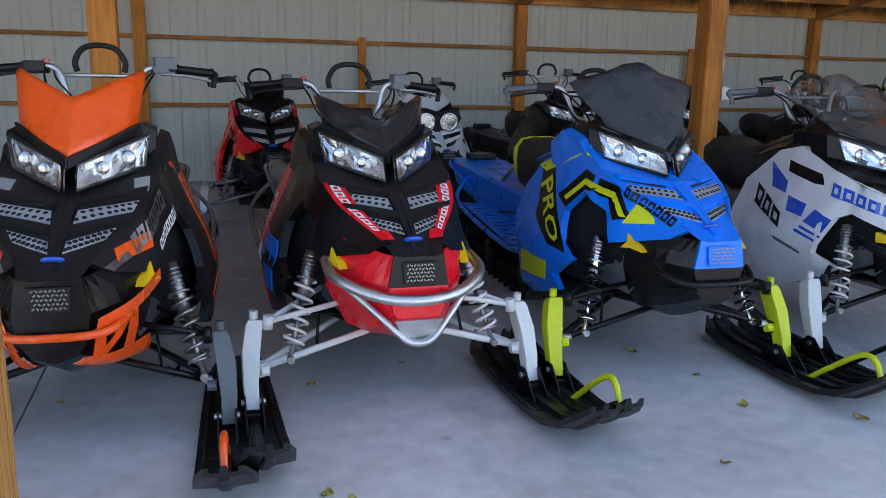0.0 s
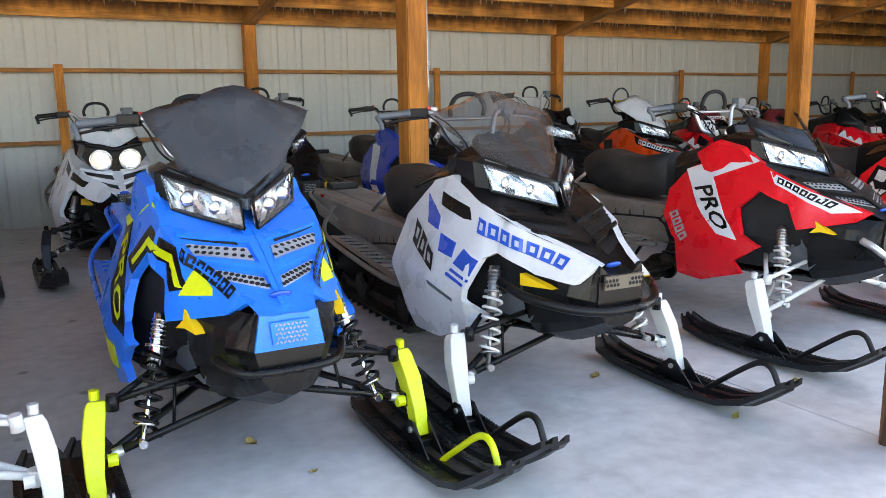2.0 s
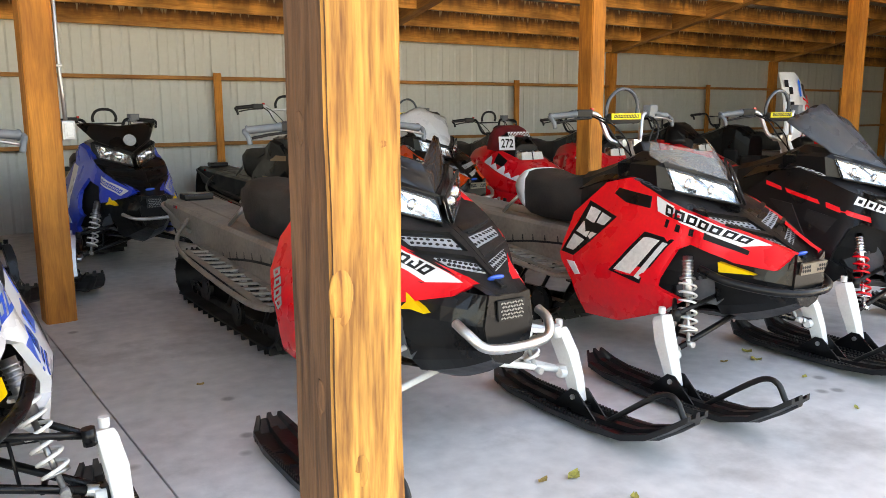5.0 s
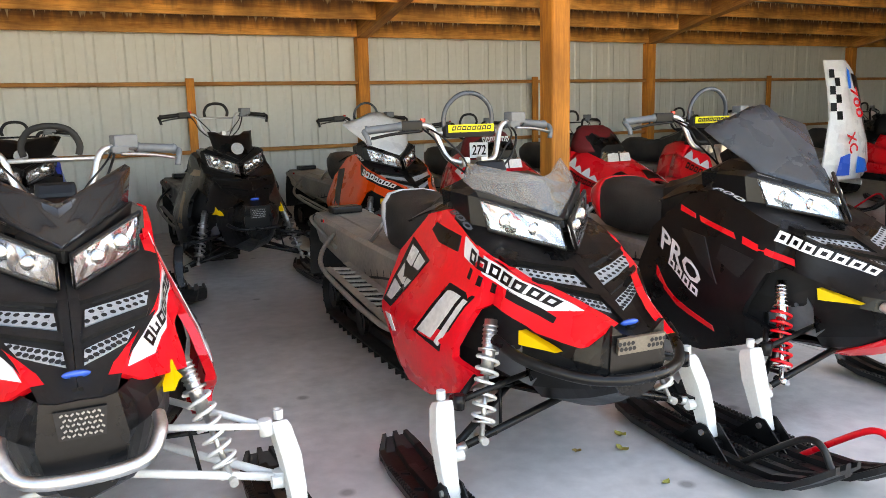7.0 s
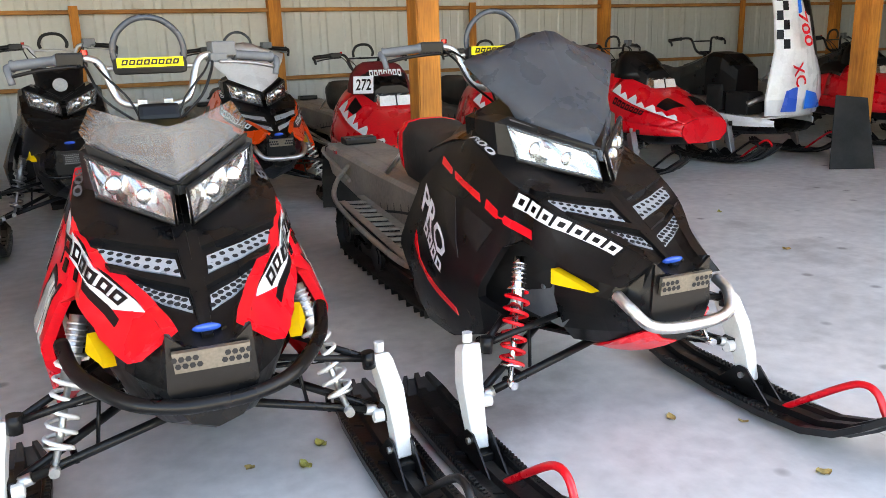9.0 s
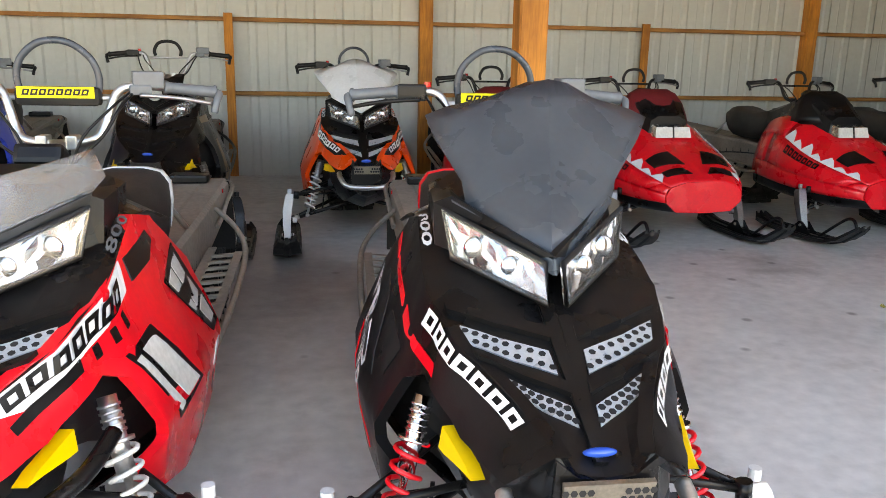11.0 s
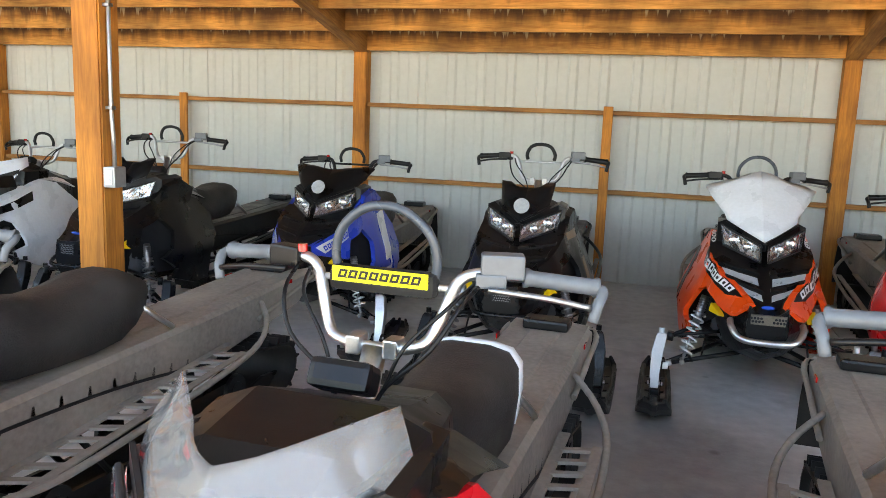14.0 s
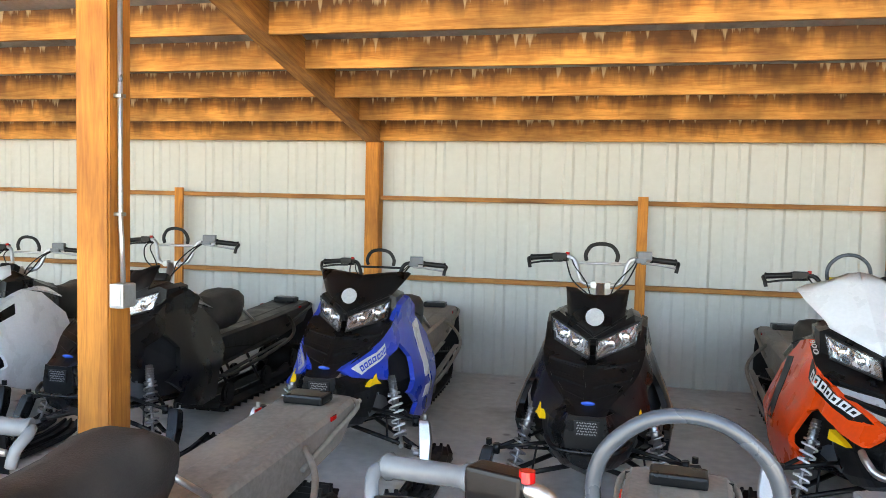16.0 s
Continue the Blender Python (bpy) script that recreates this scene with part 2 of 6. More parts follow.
M["slate"] = mat("slate_windshield", (0.045, 0.056, 0.07), 0.28, var=0.14, dirt=0.2, dirtcol=(0.14, 0.15, 0.16))
M["alu"] = mat("bare_aluminium", (0.62, 0.62, 0.61), 0.38, metal=1.0, var=0.12, scale=14)
M["mesh"] = mat("bright_vent_mesh", (0.50, 0.54, 0.58), 0.35, metal=0.35, var=0.1, scale=14)
M["chrome"] = mat("polished_metal", (0.8, 0.8, 0.8), 0.14, metal=1.0, var=0.05)
M["steel"] = mat("dull_steel", (0.36, 0.36, 0.36), 0.42, metal=1.0, var=0.2, scale=14)
M["tunnel"] = mat("dusty_tunnel_metal", (0.26, 0.235, 0.205), 0.6, metal=0.25, var=0.22, scale=5, bump=0.05, bscale=80, dirt=0.6, dirtcol=(0.42, 0.37, 0.30))
M["seat"] = mat("dusty_black_vinyl", (0.016, 0.0155, 0.015), 0.6, var=0.25, bump=0.25, bscale=140, dirt=0.3, dirtcol=(0.14, 0.125, 0.11))
M["yellow"] = mat("yellow_reflector", (0.88, 0.55, 0.01), 0.35, var=0.05)
M["bluelogo"] = mat("blue_enamel", (0.02, 0.10, 0.55), 0.25, var=0.05, coat=0.5)
M["redlight"] = mat("red_lens", (0.5, 0.01, 0.01), 0.15, var=0.1, coat=0.6)
M["tan"] = mat("bronze_plastic", (0.24, 0.16, 0.09), 0.4, var=0.12)
M["lamp"] = mat("headlight_reflector", (0.86, 0.87, 0.88), 0.22, metal=1.0, var=0.25, scale=16)
M["cloud"] = mat("milky_lens", (0.66, 0.66, 0.62), 0.2, var=0.15, coat=0.6)
M["maroon"] = mat("dark_red_fabric", (0.16, 0.008, 0.012), 0.65, var=0.15)
M["sticker"] = mat("faded_sticker", (0.36, 0.36, 0.35), 0.4, var=0.2, scale=40)
M["pad"] = mat("yellow_foam_pad", (0.85, 0.70, 0.01), 0.6, var=0.05)
M["conduit"] = mat("grey_conduit", (0.5, 0.5, 0.5), 0.35, metal=0.7, var=0.1)
M["smoke"] = glass_mat("smoked_windshield", (0.76, 0.77, 0.79), 0.05, 0.05)
M["clear"] = glass_mat("dusty_clear_windshield", (0.88, 0.88, 0.87), 0.05, 0.21)
M["tint"] = glass_mat("dark_tinted_windshield", (0.05, 0.055, 0.065), 0.05, 0.5)
M["lens"] = glass_mat("clear_lens", (0.95, 0.96, 0.97), 0.03, 0.03)
M["wood_x"] = wood_mat("stained_lumber", (0.62, 0.295, 0.07), (0.37, 0.135, 0.024), "x", stain=0.9)
M["wood_g"] = wood_mat("girt_lumber", (0.46, 0.20, 0.05), (0.25, 0.09, 0.022), "x")
M["wood_y"] = wood_mat("rafter_lumber", (0.50, 0.23, 0.055), (0.26, 0.10, 0.025), "y")
M["wood_z"] = wood_mat("post_lumber", (0.60, 0.225, 0.032), (0.36, 0.115, 0.016), "z")
# front post wood in two tones: shade and daylight are put into the colour
M["rough_shaded_z"] = wood_mat("weathered_post_shaded", (0.17, 0.08, 0.034), (0.05, 0.023, 0.011), "z", weather=0.06, rough=0.85, coarse=0.35)
M["rough_lit_z"] = wood_mat("weathered_post_lit", (0.62, 0.31, 0.065), (0.17, 0.065, 0.016), "z", weather=0.05, rough=0.85, coarse=0.3)
M["siding"] = mat("cream_steel_siding", (0.52, 0.515, 0.475), 0.45, var=0.05, scale=2.0, dirt=0.10, dirtcol=(0.45, 0.42, 0.36))
M["roof"] = mat("galvanised_roof", (0.45, 0.45, 0.44), 0.4, metal=0.6, var=0.15, scale=3)
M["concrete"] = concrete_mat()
M["gravel"] = mat("dry_gravel", (0.44, 0.365, 0.265), 0.9, var=0.25, scale=1.5, bump=0.8, bscale=30)
M["plate"] = mat("anodised_nose_plate", (0.30, 0.265, 0.21), 0.42, metal=0.85, var=0.2, scale=14)
M["leaf"] = mat("dry_leaf", (0.42, 0.29, 0.09), 0.7, var=0.4, scale=20)
M["leafgreen"] = mat("yellow_green_leaf", (0.36, 0.32, 0.07), 0.7, var=0.4, scale=20)


# ---- mesh helpers ----
def part(name, bm, material, parent, label=""):
    """Links a bmesh as one mesh object under a thing or under a part."""
    me = bpy.data.meshes.new(name)
    bm.to_mesh(me)
    bm.free()
    return link(name, me, material, parent, label)


def link(name, me, material, parent, label=""):
    if material is not None and not me.materials:
        me.materials.append(M[material] if isinstance(material, str) else material)
    ob = new(name, me)
    ob.parent = parent
    if label:
        ob["label"] = label
    return ob


def empty(name, x, y, z=0.0, rz=0.0):
    e = new(name)
    e.empty_display_size = 0.2
    e.matrix_basis = pose(x, y, z, 0, 0, rz)
    return e


def box(bm, c, s, rot=None, bevel=0.0):
    m = Matrix.Translation(c) @ (rot.to_4x4() if rot else Matrix.Identity(4)) @ Matrix.Diagonal((*s, 1))
    r = bmesh.ops.create_cube(bm, size=1.0, matrix=m)
    if bevel:
        es = list({e for v in r["verts"] for e in v.link_edges})
        bmesh.ops.bevel(bm, geom=es, offset=bevel, segments=2, affect="EDGES", profile=0.6)
    return r["verts"]


def beam(name, p0, p1, s, material, parent=None, bevel=0.006):
    bm = bmesh.new()
    c = [(a + b) / 2 for a, b in zip(p0, p1)]
    box(bm, c, s, bevel=bevel)
    return part(name, bm, material, parent)


def sweep(bm, pts, r, n=8, closed=False, caps=True):
    """A round bar along a line of points; r may be a list."""
    pts = [Vector(p) for p in pts]
    k = len(pts)
    rs = r if isinstance(r, (list, tuple)) else [r] * k
    rings, up = [], None
    for i, p in enumerate(pts):
        a = pts[(i - 1) % k] if (closed or i) else p
        b = pts[(i + 1) % k] if (closed or i < k - 1) else p
        d = (b - a).normalized()
        if up is None:
            up = Vector((0, 0, 1)) if abs(d.z) < 0.9 else Vector((1, 0, 0))
        side = d.cross(up).normalized()
        up = side.cross(d).normalized()
        rings.append([bm.verts.new(p + rs[i] * (math.cos(t) * side + math.sin(t) * up)) for t in (2 * math.pi * j / n for j in range(n))])
    for i in range(k if closed else k - 1):
        A, B = rings[i], rings[(i + 1) % k]
        for j in range(n):
            f = bm.faces.new((A[j], A[(j + 1) % n], B[(j + 1) % n], B[j]))
            f.smooth = True
    if caps and not closed:
        bm.faces.new(rings[0][::-1])
        bm.faces.new(rings[-1])


def smooth_line(pts, per=5, closed=False):
    """A rounded line through points (Catmull-Rom)."""
    P = [Vector(p) for p in pts]
    k = len(P)
    out = []
    for i in range(k if closed else k - 1):
        g = (lambda j: P[j % k]) if closed else (lambda j: P[min(max(j, 0), k - 1)])
        a, b, c, d = g(i - 1), g(i), g(i + 1), g(i + 2)
        for q in range(per):
            t = q / per
            out.append(0.5 * (2 * b + (c - a) * t + (2 * a - 5 * b + 4 * c - d) * t * t + (3 * b - a - 3 * c + d) * t ** 3))
    if not closed:
        out.append(P[-1])
    return out


def loft(bm, sections, closed=True, caps=True, smooth=False):
    rings = [[bm.verts.new(p) for p in s] for s in sections]
    n = len(rings[0])
    for A, B in zip(rings, rings[1:]):
        for j in range(n if closed else n - 1):
            f = bm.faces.new((A[j], A[(j + 1) % n], B[(j + 1) % n], B[j]))
            f.smooth = smooth
    if caps and closed:
        bm.faces.new(rings[0][::-1])
        bm.faces.new(rings[-1])
    bmesh.ops.recalc_face_normals(bm, faces=bm.faces)


def slab(bm, pts, t):
    """A flat polygon given thickness t, half to each side."""
    P = [Vector(p) for p in pts]
    n = (P[1] - P[0]).cross(P[2] - P[0]).normalized()
    if n.length < 0.5:
        n = (P[2] - P[1]).cross(P[3] - P[1]).normalized()
    a = [bm.verts.new(p + n * t / 2) for p in P]
    b = [bm.verts.new(p - n * t / 2) for p in P]
    bm.faces.new(a)
    bm.faces.new(b[::-1])
    for i in range(len(P)):
        j = (i + 1) % len(P)
        bm.faces.new((a[i], b[i], b[j], a[j]))


CACHE = {}


def cached(key, name, material, parent, build, label="", mirror=False):
    """A part whose mesh is shared by all that were built with the same key."""
    if key not in CACHE:
        bm = bmesh.new()
        build(bm)
        if mirror:
            bmesh.ops.scale(bm, vec=(-1, 1, 1), verts=bm.verts)
            bmesh.ops.reverse_faces(bm, faces=bm.faces)
        me = bpy.data.meshes.new(name)
        bm.to_mesh(me)
        bm.free()
        me.materials.append(M[material])
        CACHE[key] = me
    return link(name, CACHE[key], None, parent, label)

# ---- the shed ----
BAY, BAY0 = 4.615, -0.32          # spacing of the posts along the wall, and the first
WALL_Y, MID_Y, FRONT_Y = 10.05, 5.93, 1.962
EAVE, SLOPE = 2.20, 0.215          # underside of the lowest purlin at the wall, rise towards the open side
X0, X1 = -9.55, 22.76
BAYS = [BAY0 + BAY * i for i in range(-2, 6)]


def roof_z(y):
    return EAVE + SLOPE * (9.95 - y)


def front_x(x):
    """The open side's posts stand a little off the bays; one of them more."""
    return x + 0.03 if abs(x - BAY0) < 0.01 else x - 0.109


def shed():
    # ground and slab
    bm = bmesh.new()
    bmesh.ops.create_grid(bm, x_segments=2, y_segments=2, size=400, matrix=Matrix.Translation((6, 0, -0.06)))
    tagged(part("ground", bm, "gravel", None), "dry light gravel yard in front of the shed", "ground", kind="structure")
    fl = tagged(empty("floor", 6.5, 5.0), "smooth grey concrete slab with control joints and stains", "floor", kind="structure")
    xs = [X0 - 0.3] + [b - 0.12 for b in BAYS[1:-1]] + [X1 + 0.3]
    ys = [-1.2, 10.2]
    for a, b in zip(xs, xs[1:]):
        for c, d in zip(ys, ys[1:]):
            bm = bmesh.new()
            box(bm, ((a + b) / 2 - 6.5, (c + d) / 2 - 5.0, -0.06), (b - a - 0.007, d - c - 0.007, 0.12), bevel=0.004)
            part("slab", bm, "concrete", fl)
    # back wall of ribbed steel sheets
    wall = tagged(empty("wall_north", 6.5, WALL_Y), "cream ribbed steel siding wall behind wooden girts", "wall", kind="structure")

    def sheet(bm):
        prof = [(-0.4575, 0.0)]
        for k in range(3):
            c = -0.305 + 0.305 * k
            prof += [(c - 0.055, 0), (c - 0.03, -0.011), (c + 0.03, -0.011), (c + 0.055, 0)]
            if k < 2:
                prof += [(c + 0.14, 0), (c + 0.1525, -0.0025), (c + 0.165, 0)]
        prof.append((0.4575, 0.0))
        v0 = [bm.verts.new((x, y, 0.0)) for x, y in prof]
        v1 = [bm.verts.new((x, y, 3.1)) for x, y in prof]
        w0 = [bm.verts.new((x, y + 0.004, 0.0)) for x, y in prof]
        w1 = [bm.verts.new((x, y + 0.004, 3.1)) for x, y in prof]
        for i in range(len(prof) - 1):
            bm.faces.new((v0[i], v0[i + 1], v1[i + 1], v1[i]))
            bm.faces.new((w0[i + 1], w0[i], w1[i], w1[i + 1]))
    n = int((X1 - X0) / 0.915) + 1
    for i in range(n):
        ob = cached("sheet", "panel", "siding", wall, sheet)
        ob.location = (X0 + 0.45 + 0.915 * i - 6.5, 0, 0)
    # end walls
    for nm, x in (("wall_west", X0 - 0.06), ("wall_east", X1 + 0.06)):
        bm = bmesh.new()
        loft(bm, [[(x + dx, 10.1, 0), (x + dx, 1.9, 0), (x + dx, 1.9, roof_z(1.9) + 0.19), (x + dx, 10.1, roof_z(10.1) + 0.19)] for dx in (-0.05, 0.05)])
        tagged(part(nm, bm, "siding", None), "cream steel end wall of the shed", "wall", kind="structure")
    # unseen wall added on the yard side to keep daylight out of the far bays
    bm = bmesh.new()
    box(bm, ((BAYS[5] + X1) / 2, FRONT_Y - 0.14, roof_z(FRONT_Y) / 2), (X1 - BAYS[5], 0.05, roof_z(FRONT_Y)))
    tagged(part("shade_wall_south", bm, "siding", None), "cream steel wall closing the far bays", "wall", kind="structure")
    # girts and studs of the back wall
    for k, z in enumerate((1.66, 0.90)):
        for a, b in zip(BAYS, BAYS[1:]):
            g = beam("girt", (a + 0.075, 9.985, z), (b - 0.075, 9.985, z), (b - a - 0.15, 0.085, 0.042), "wood_g", wall)
            g.location = (-6.5, -WALL_Y, 0)
    for a in BAYS[:-1]:
        x = a + BAY / 2 + 0.225
        bm = bmesh.new()
        box(bm, (x, 9.93, 0.87), (0.09, 0.03, 1.70), bevel=0.004)
        g = part("stud", bm, "wood_z", wall)
        g.location = (-6.5, -WALL_Y, 0)
    # posts
    def post(nm, x, y, s, top, m, lab):
        bm = bmesh.new()
        bmesh.ops.create_cube(bm, size=1.0, matrix=Matrix.Translation((0, 0, top / 2)) @ Matrix.Diagonal((s, s, top, 1)))
        es = [e for e in bm.edges if abs(e.verts[0].co.z - e.verts[1].co.z) > 0.5]
        bmesh.ops.subdivide_edges(bm, edges=es, cuts=24)
        es = [e for e in bm.edges if abs(e.verts[0].co.z - e.verts[1].co.z) > 0.05]
        bmesh.ops.bevel(bm, geom=es, offset=0.006 if m == "rough_shaded_z" else 0.009, segments=2, affect="EDGES")
        rnd = random.Random(int(x * 100 + y * 7))
        if m == "rough_shaded_z":
            for v in bm.verts:
                f = noise.noise(Vector((v.co.x * 9, v.co.y * 9, v.co.z * 4 + x)))
                v.co.x += 0.006 * f
                v.co.y += 0.006 * noise.noise(Vector((v.co.x * 7 + 5, v.co.y * 9, v.co.z * 3)))
        ob = part(nm, bm, m, None)
        # painted shade: -x faces keep the dark tone, the rest get the lit one
        if m == "rough_shaded_z":
            ob.data.materials.append(M["rough_lit_z"])
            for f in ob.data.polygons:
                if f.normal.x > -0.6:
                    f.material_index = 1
        ob.location = (x, y, 0)
        ob.rotation_euler = (0, 0, radians(rnd.uniform(-1.5, 1.5)))
        return tagged(ob, lab, "post", "shed posts", "structure")
    for x in BAYS:
        post("wall_post", x, 9.975, 0.14, EAVE, "wood_z", "orange stained wooden post against the steel wall")
        post("middle_post", x, MID_Y, 0.175, roof_z(MID_Y) + 0.05, "wood_z", "orange stained square wooden post standing on the slab")
        post("front_post", front_x(x), FRONT_Y, 0.158, roof_z(FRONT_Y) + 0.02, "rough_shaded_z", "rough weathered wooden post with knots and cracks")
    # knots that stand proud of the front posts, in the tone of their face
    for x in BAYS:
        fp = [o for o in scene.objects if o.name.startswith("front_post") and abs(o.location.x - front_x(x)) < 0.01][0]
        for dx, dy, z, r in ((-0.055, -0.079, 0.945, 0.026), (-0.02, -0.079, 0.60, 0.016), (0.04, -0.079, 1.22, 0.014), (-0.079, 0.02, 1.25, 0.016), (-0.079, -0.03, 0.74, 0.02)):
            bm = bmesh.new()
            sx, sy = (0.2, 1.0) if abs(dx) > 0.07 else (1.0, 0.2)
            bmesh.ops.create_uvsphere(bm, u_segments=14, v_segments=10, radius=r, matrix=Matrix.Translation((dx, dy, z)) @ Matrix.Diagonal((sx, sy, 2.1, 1)))
            for v in bm.verts:
                v.co += Vector((0.004, 0.004, 0.008)) * noise.noise(v.co * 40)
            for f in bm.faces:
                f.smooth = True
            part("knot", bm, "rough_shaded_z" if dx < -0.07 else "rough_lit_z", fp)
    # conduit and outlet on one middle post
    oc = tagged(empty("electrical_outlet", BAYS[3] + 0.10, MID_Y - 0.03, 1.10), "grey metal outlet box on conduit fixed to the post", "outlet")
    bm = bmesh.new()
    box(bm, (0.03, -0.01, 0.07), (0.075, 0.10, 0.115), bevel=0.008)
    part("box", bm, "conduit", oc)
    bm = bmesh.new()
    box(bm, (0.03, -0.063, 0.07), (0.05, 0.006, 0.085), bevel=0.002)
    for dz in (-0.02, 0.02):
        box(bm, (0.03, -0.067, 0.07 + dz), (0.028, 0.006, 0.024), bevel=0.002)
    part("cover_plate", bm, "paint", oc)
    bm = bmesh.new()
    sweep(bm, [(0.025, 0, 0.12), (0.02, 0, 0.3), (0.012, 0, 0.42), (0.012, 0, roof_z(MID_Y) - 1.12)], 0.012, 8)
    part("conduit", bm, "conduit", oc)
    for z in (0.45, 1.0, 1.6):
        bm = bmesh.new()
        box(bm, (0.005, 0, z), (0.05, 0.04, 0.018), bevel=0.003)
        part("strap", bm, "steel", oc)
    # roof frame: rafters along the fall, purlins across, steel sheet above
    fr = tagged(empty("roof_frame", 6.5, 5.9), "orange stained rafters and purlins with water marks", "roof frame", kind="structure")
    yf, yb = 1.80, 10.02
    ang = math.atan(SLOPE)
    for x in BAYS:
        bm = bmesh.new()
        L = (yb - yf) / math.cos(ang)
        box(bm, (0, 0, 0), (0.14, L, 0.24), bevel=0.008)
        ob = part("rafter", bm, "wood_y", fr)
        ymid = (yf + yb) / 2
        ob.location = (x - 6.5, ymid - 5.9, roof_z(ymid) + 0.10)
        ob.rotation_euler = (-ang, 0, 0)
    ny = int((9.95 - yf) / 0.60) + 1
    for k in range(ny):
        y = 9.93 - 0.60 * k
        for a, b in zip(BAYS, BAYS[1:]):
            bm = bmesh.new()
            h = 0.21
            box(bm, (0, 0, h / 2), (b - a - 0.145, 0.042, h), bevel=0.004)
            ob = part("purlin", bm, "wood_x", fr)
            rnd = random.Random(int(a * 31 + k * 17))
            ob.location = ((a + b) / 2 - 6.5, y - 5.9, roof_z(y) + rnd.uniform(-0.008, 0.008))
    bm = bmesh.new()
    loft(bm, [[(x, 10.3, roof_z(10.3) + 0.212 + d), (x, 1.72, roof_z(1.72) + 0.212 + d), (x, 1.72, roof_z(1.72) + 0.222 + d), (x, 10.3, roof_z(10.3) + 0.222 + d)]
              for x, d in [(X0 - 0.4 + 0.1 * i, 0.02 if i % 3 == 0 else 0.0) for i in range(int((X1 - X0 + 0.8) / 0.1))]])
    tagged(part("ceiling", bm, "roof", None), "galvanised steel roof sheeting above the purlins", "roof", kind="structure")


shed()

# ---- snowmobiles ----
# body shape: stations from nose to seat, each a half outline from the ridge down to the belly keel
def smooth_at(v, ks, vs):
    """Eased interpolation through a short table."""
    if v <= ks[0]:
        return vs[0]
    for a, b, p, q in zip(ks, ks[1:], vs, vs[1:]):
        if v <= b:
            t = (v - a) / (b - a)
            t = 0.5 * t + 0.5 * t * t * (3 - 2 * t)
            return p + (q - p) * t
    return vs[-1]


def half_width(y, z):
    """Half the width of the bodywork at a place in the side view."""
    w = smooth_at(z, (0.2, 0.33, 0.5, 0.6, 0.7, 0.8, 0.9, 1.0), (0.37, 0.41, 0.43, 0.395, 0.35, 0.312, 0.275, 0.245))
    w *= smooth_at(y, (-0.3, -0.2, -0.05, 0.09, 0.2, 0.5, 0.9), (0.48, 0.58, 0.67, 0.80, 0.94, 1.02, 1.0))
    return w - 0.66 * max(z - 0.56, 0) * min(max(-y / 0.24, 0), 1.2)


PRO_Y = (-0.30, -0.19, 0.0, 0.22, 0.45, 0.65, 0.88)
EDGE_P = (0.66, 0.698, 0.764, 0.84, 0.92, 0.93, 0.86)
EDGE_A = (0.67, 0.713, 0.796, 0.892, 0.975, 0.93, 0.86)


def body_rows(edge, ridge, low):
    """Half outlines of the bodywork: ridge, crease, hood edge, side, bulge, sill and keel."""
    e = tuple(half_width(y, z) for y, z in zip(PRO_Y, edge))
    xs = (tuple(0.0 for _ in e), tuple(0.58 * v for v in e), e, (0.105, 0.195, 0.25, 0.30, 0.35, 0.375, 0.385),
          (0.085, 0.16, 0.235, 0.32, 0.41, 0.43, 0.43), (0.06, 0.115, 0.165, 0.24, 0.34, 0.37, 0.37), tuple(0.0 for _ in e))
    crease = tuple(r - 0.3 * (r - q) - 0.004 for r, q in zip(ridge, edge))
    zs = (ridge, crease, edge, tuple(v + low for v in (0.52, 0.555, 0.60, 0.66, 0.72, 0.75, 0.72)),
          (0.47, 0.475, 0.485, 0.50, 0.52, 0.53, 0.52), (0.435, 0.39, 0.34, 0.32, 0.33, 0.335, 0.35), (0.415, 0.35, 0.28, 0.255, 0.25, 0.27, 0.30))
    return xs, zs


PRO_X, PRO_Z = body_rows(EDGE_P, (0.615, 0.672, 0.765, 0.875, 0.97, 1.0, 0.95), 0.0)
AXY_X, AXY_Z = body_rows(EDGE_A, (0.665, 0.725, 0.825, 0.905, 0.985, 1.0, 0.95), 0.04)
# outlines of the side panel in the side view (y, z)
SIDE_P = [(0.52, 0.945), (0.1, 0.80), (-0.30, 0.662), (-0.265, 0.59), (-0.10, 0.605), (0.10, 0.665), (0.155, 0.635), (0.21, 0.46), (0.10, 0.405), (0.20, 0.33), (0.45, 0.24), (0.70, 0.225), (0.78, 0.40), (0.87, 0.53), (0.86, 0.74), (0.68, 0.91)]
SIDE_A = [(0.42, 0.985), (0.24, 0.90), (-0.24, 0.695), (-0.20, 0.655), (0.03, 0.60), (0.10, 0.72), (0.26, 0.78), (0.36, 0.68), (0.29, 0.55), (0.17, 0.50), (0.33, 0.40), (0.28, 0.34), (0.55, 0.26), (0.72, 0.27), (0.72, 0.47), (0.85, 0.60), (0.87, 0.74), (0.76, 0.87)]
IND_Y = (-0.38, -0.24, -0.02, 0.20, 0.42, 0.62, 0.88)
IND_X = ((0, 0, 0, 0, 0, 0, 0), (0.15, 0.20, 0.24, 0.24, 0.23, 0.21, 0.18), (0.27, 0.35, 0.41, 0.42, 0.40, 0.36, 0.28),
         (0.30, 0.39, 0.46, 0.48, 0.47, 0.43, 0.34), (0.30, 0.38, 0.45, 0.47, 0.46, 0.42, 0.34), (0.22, 0.30, 0.36, 0.38, 0.38, 0.36, 0.30),
         (0, 0, 0, 0, 0, 0, 0))
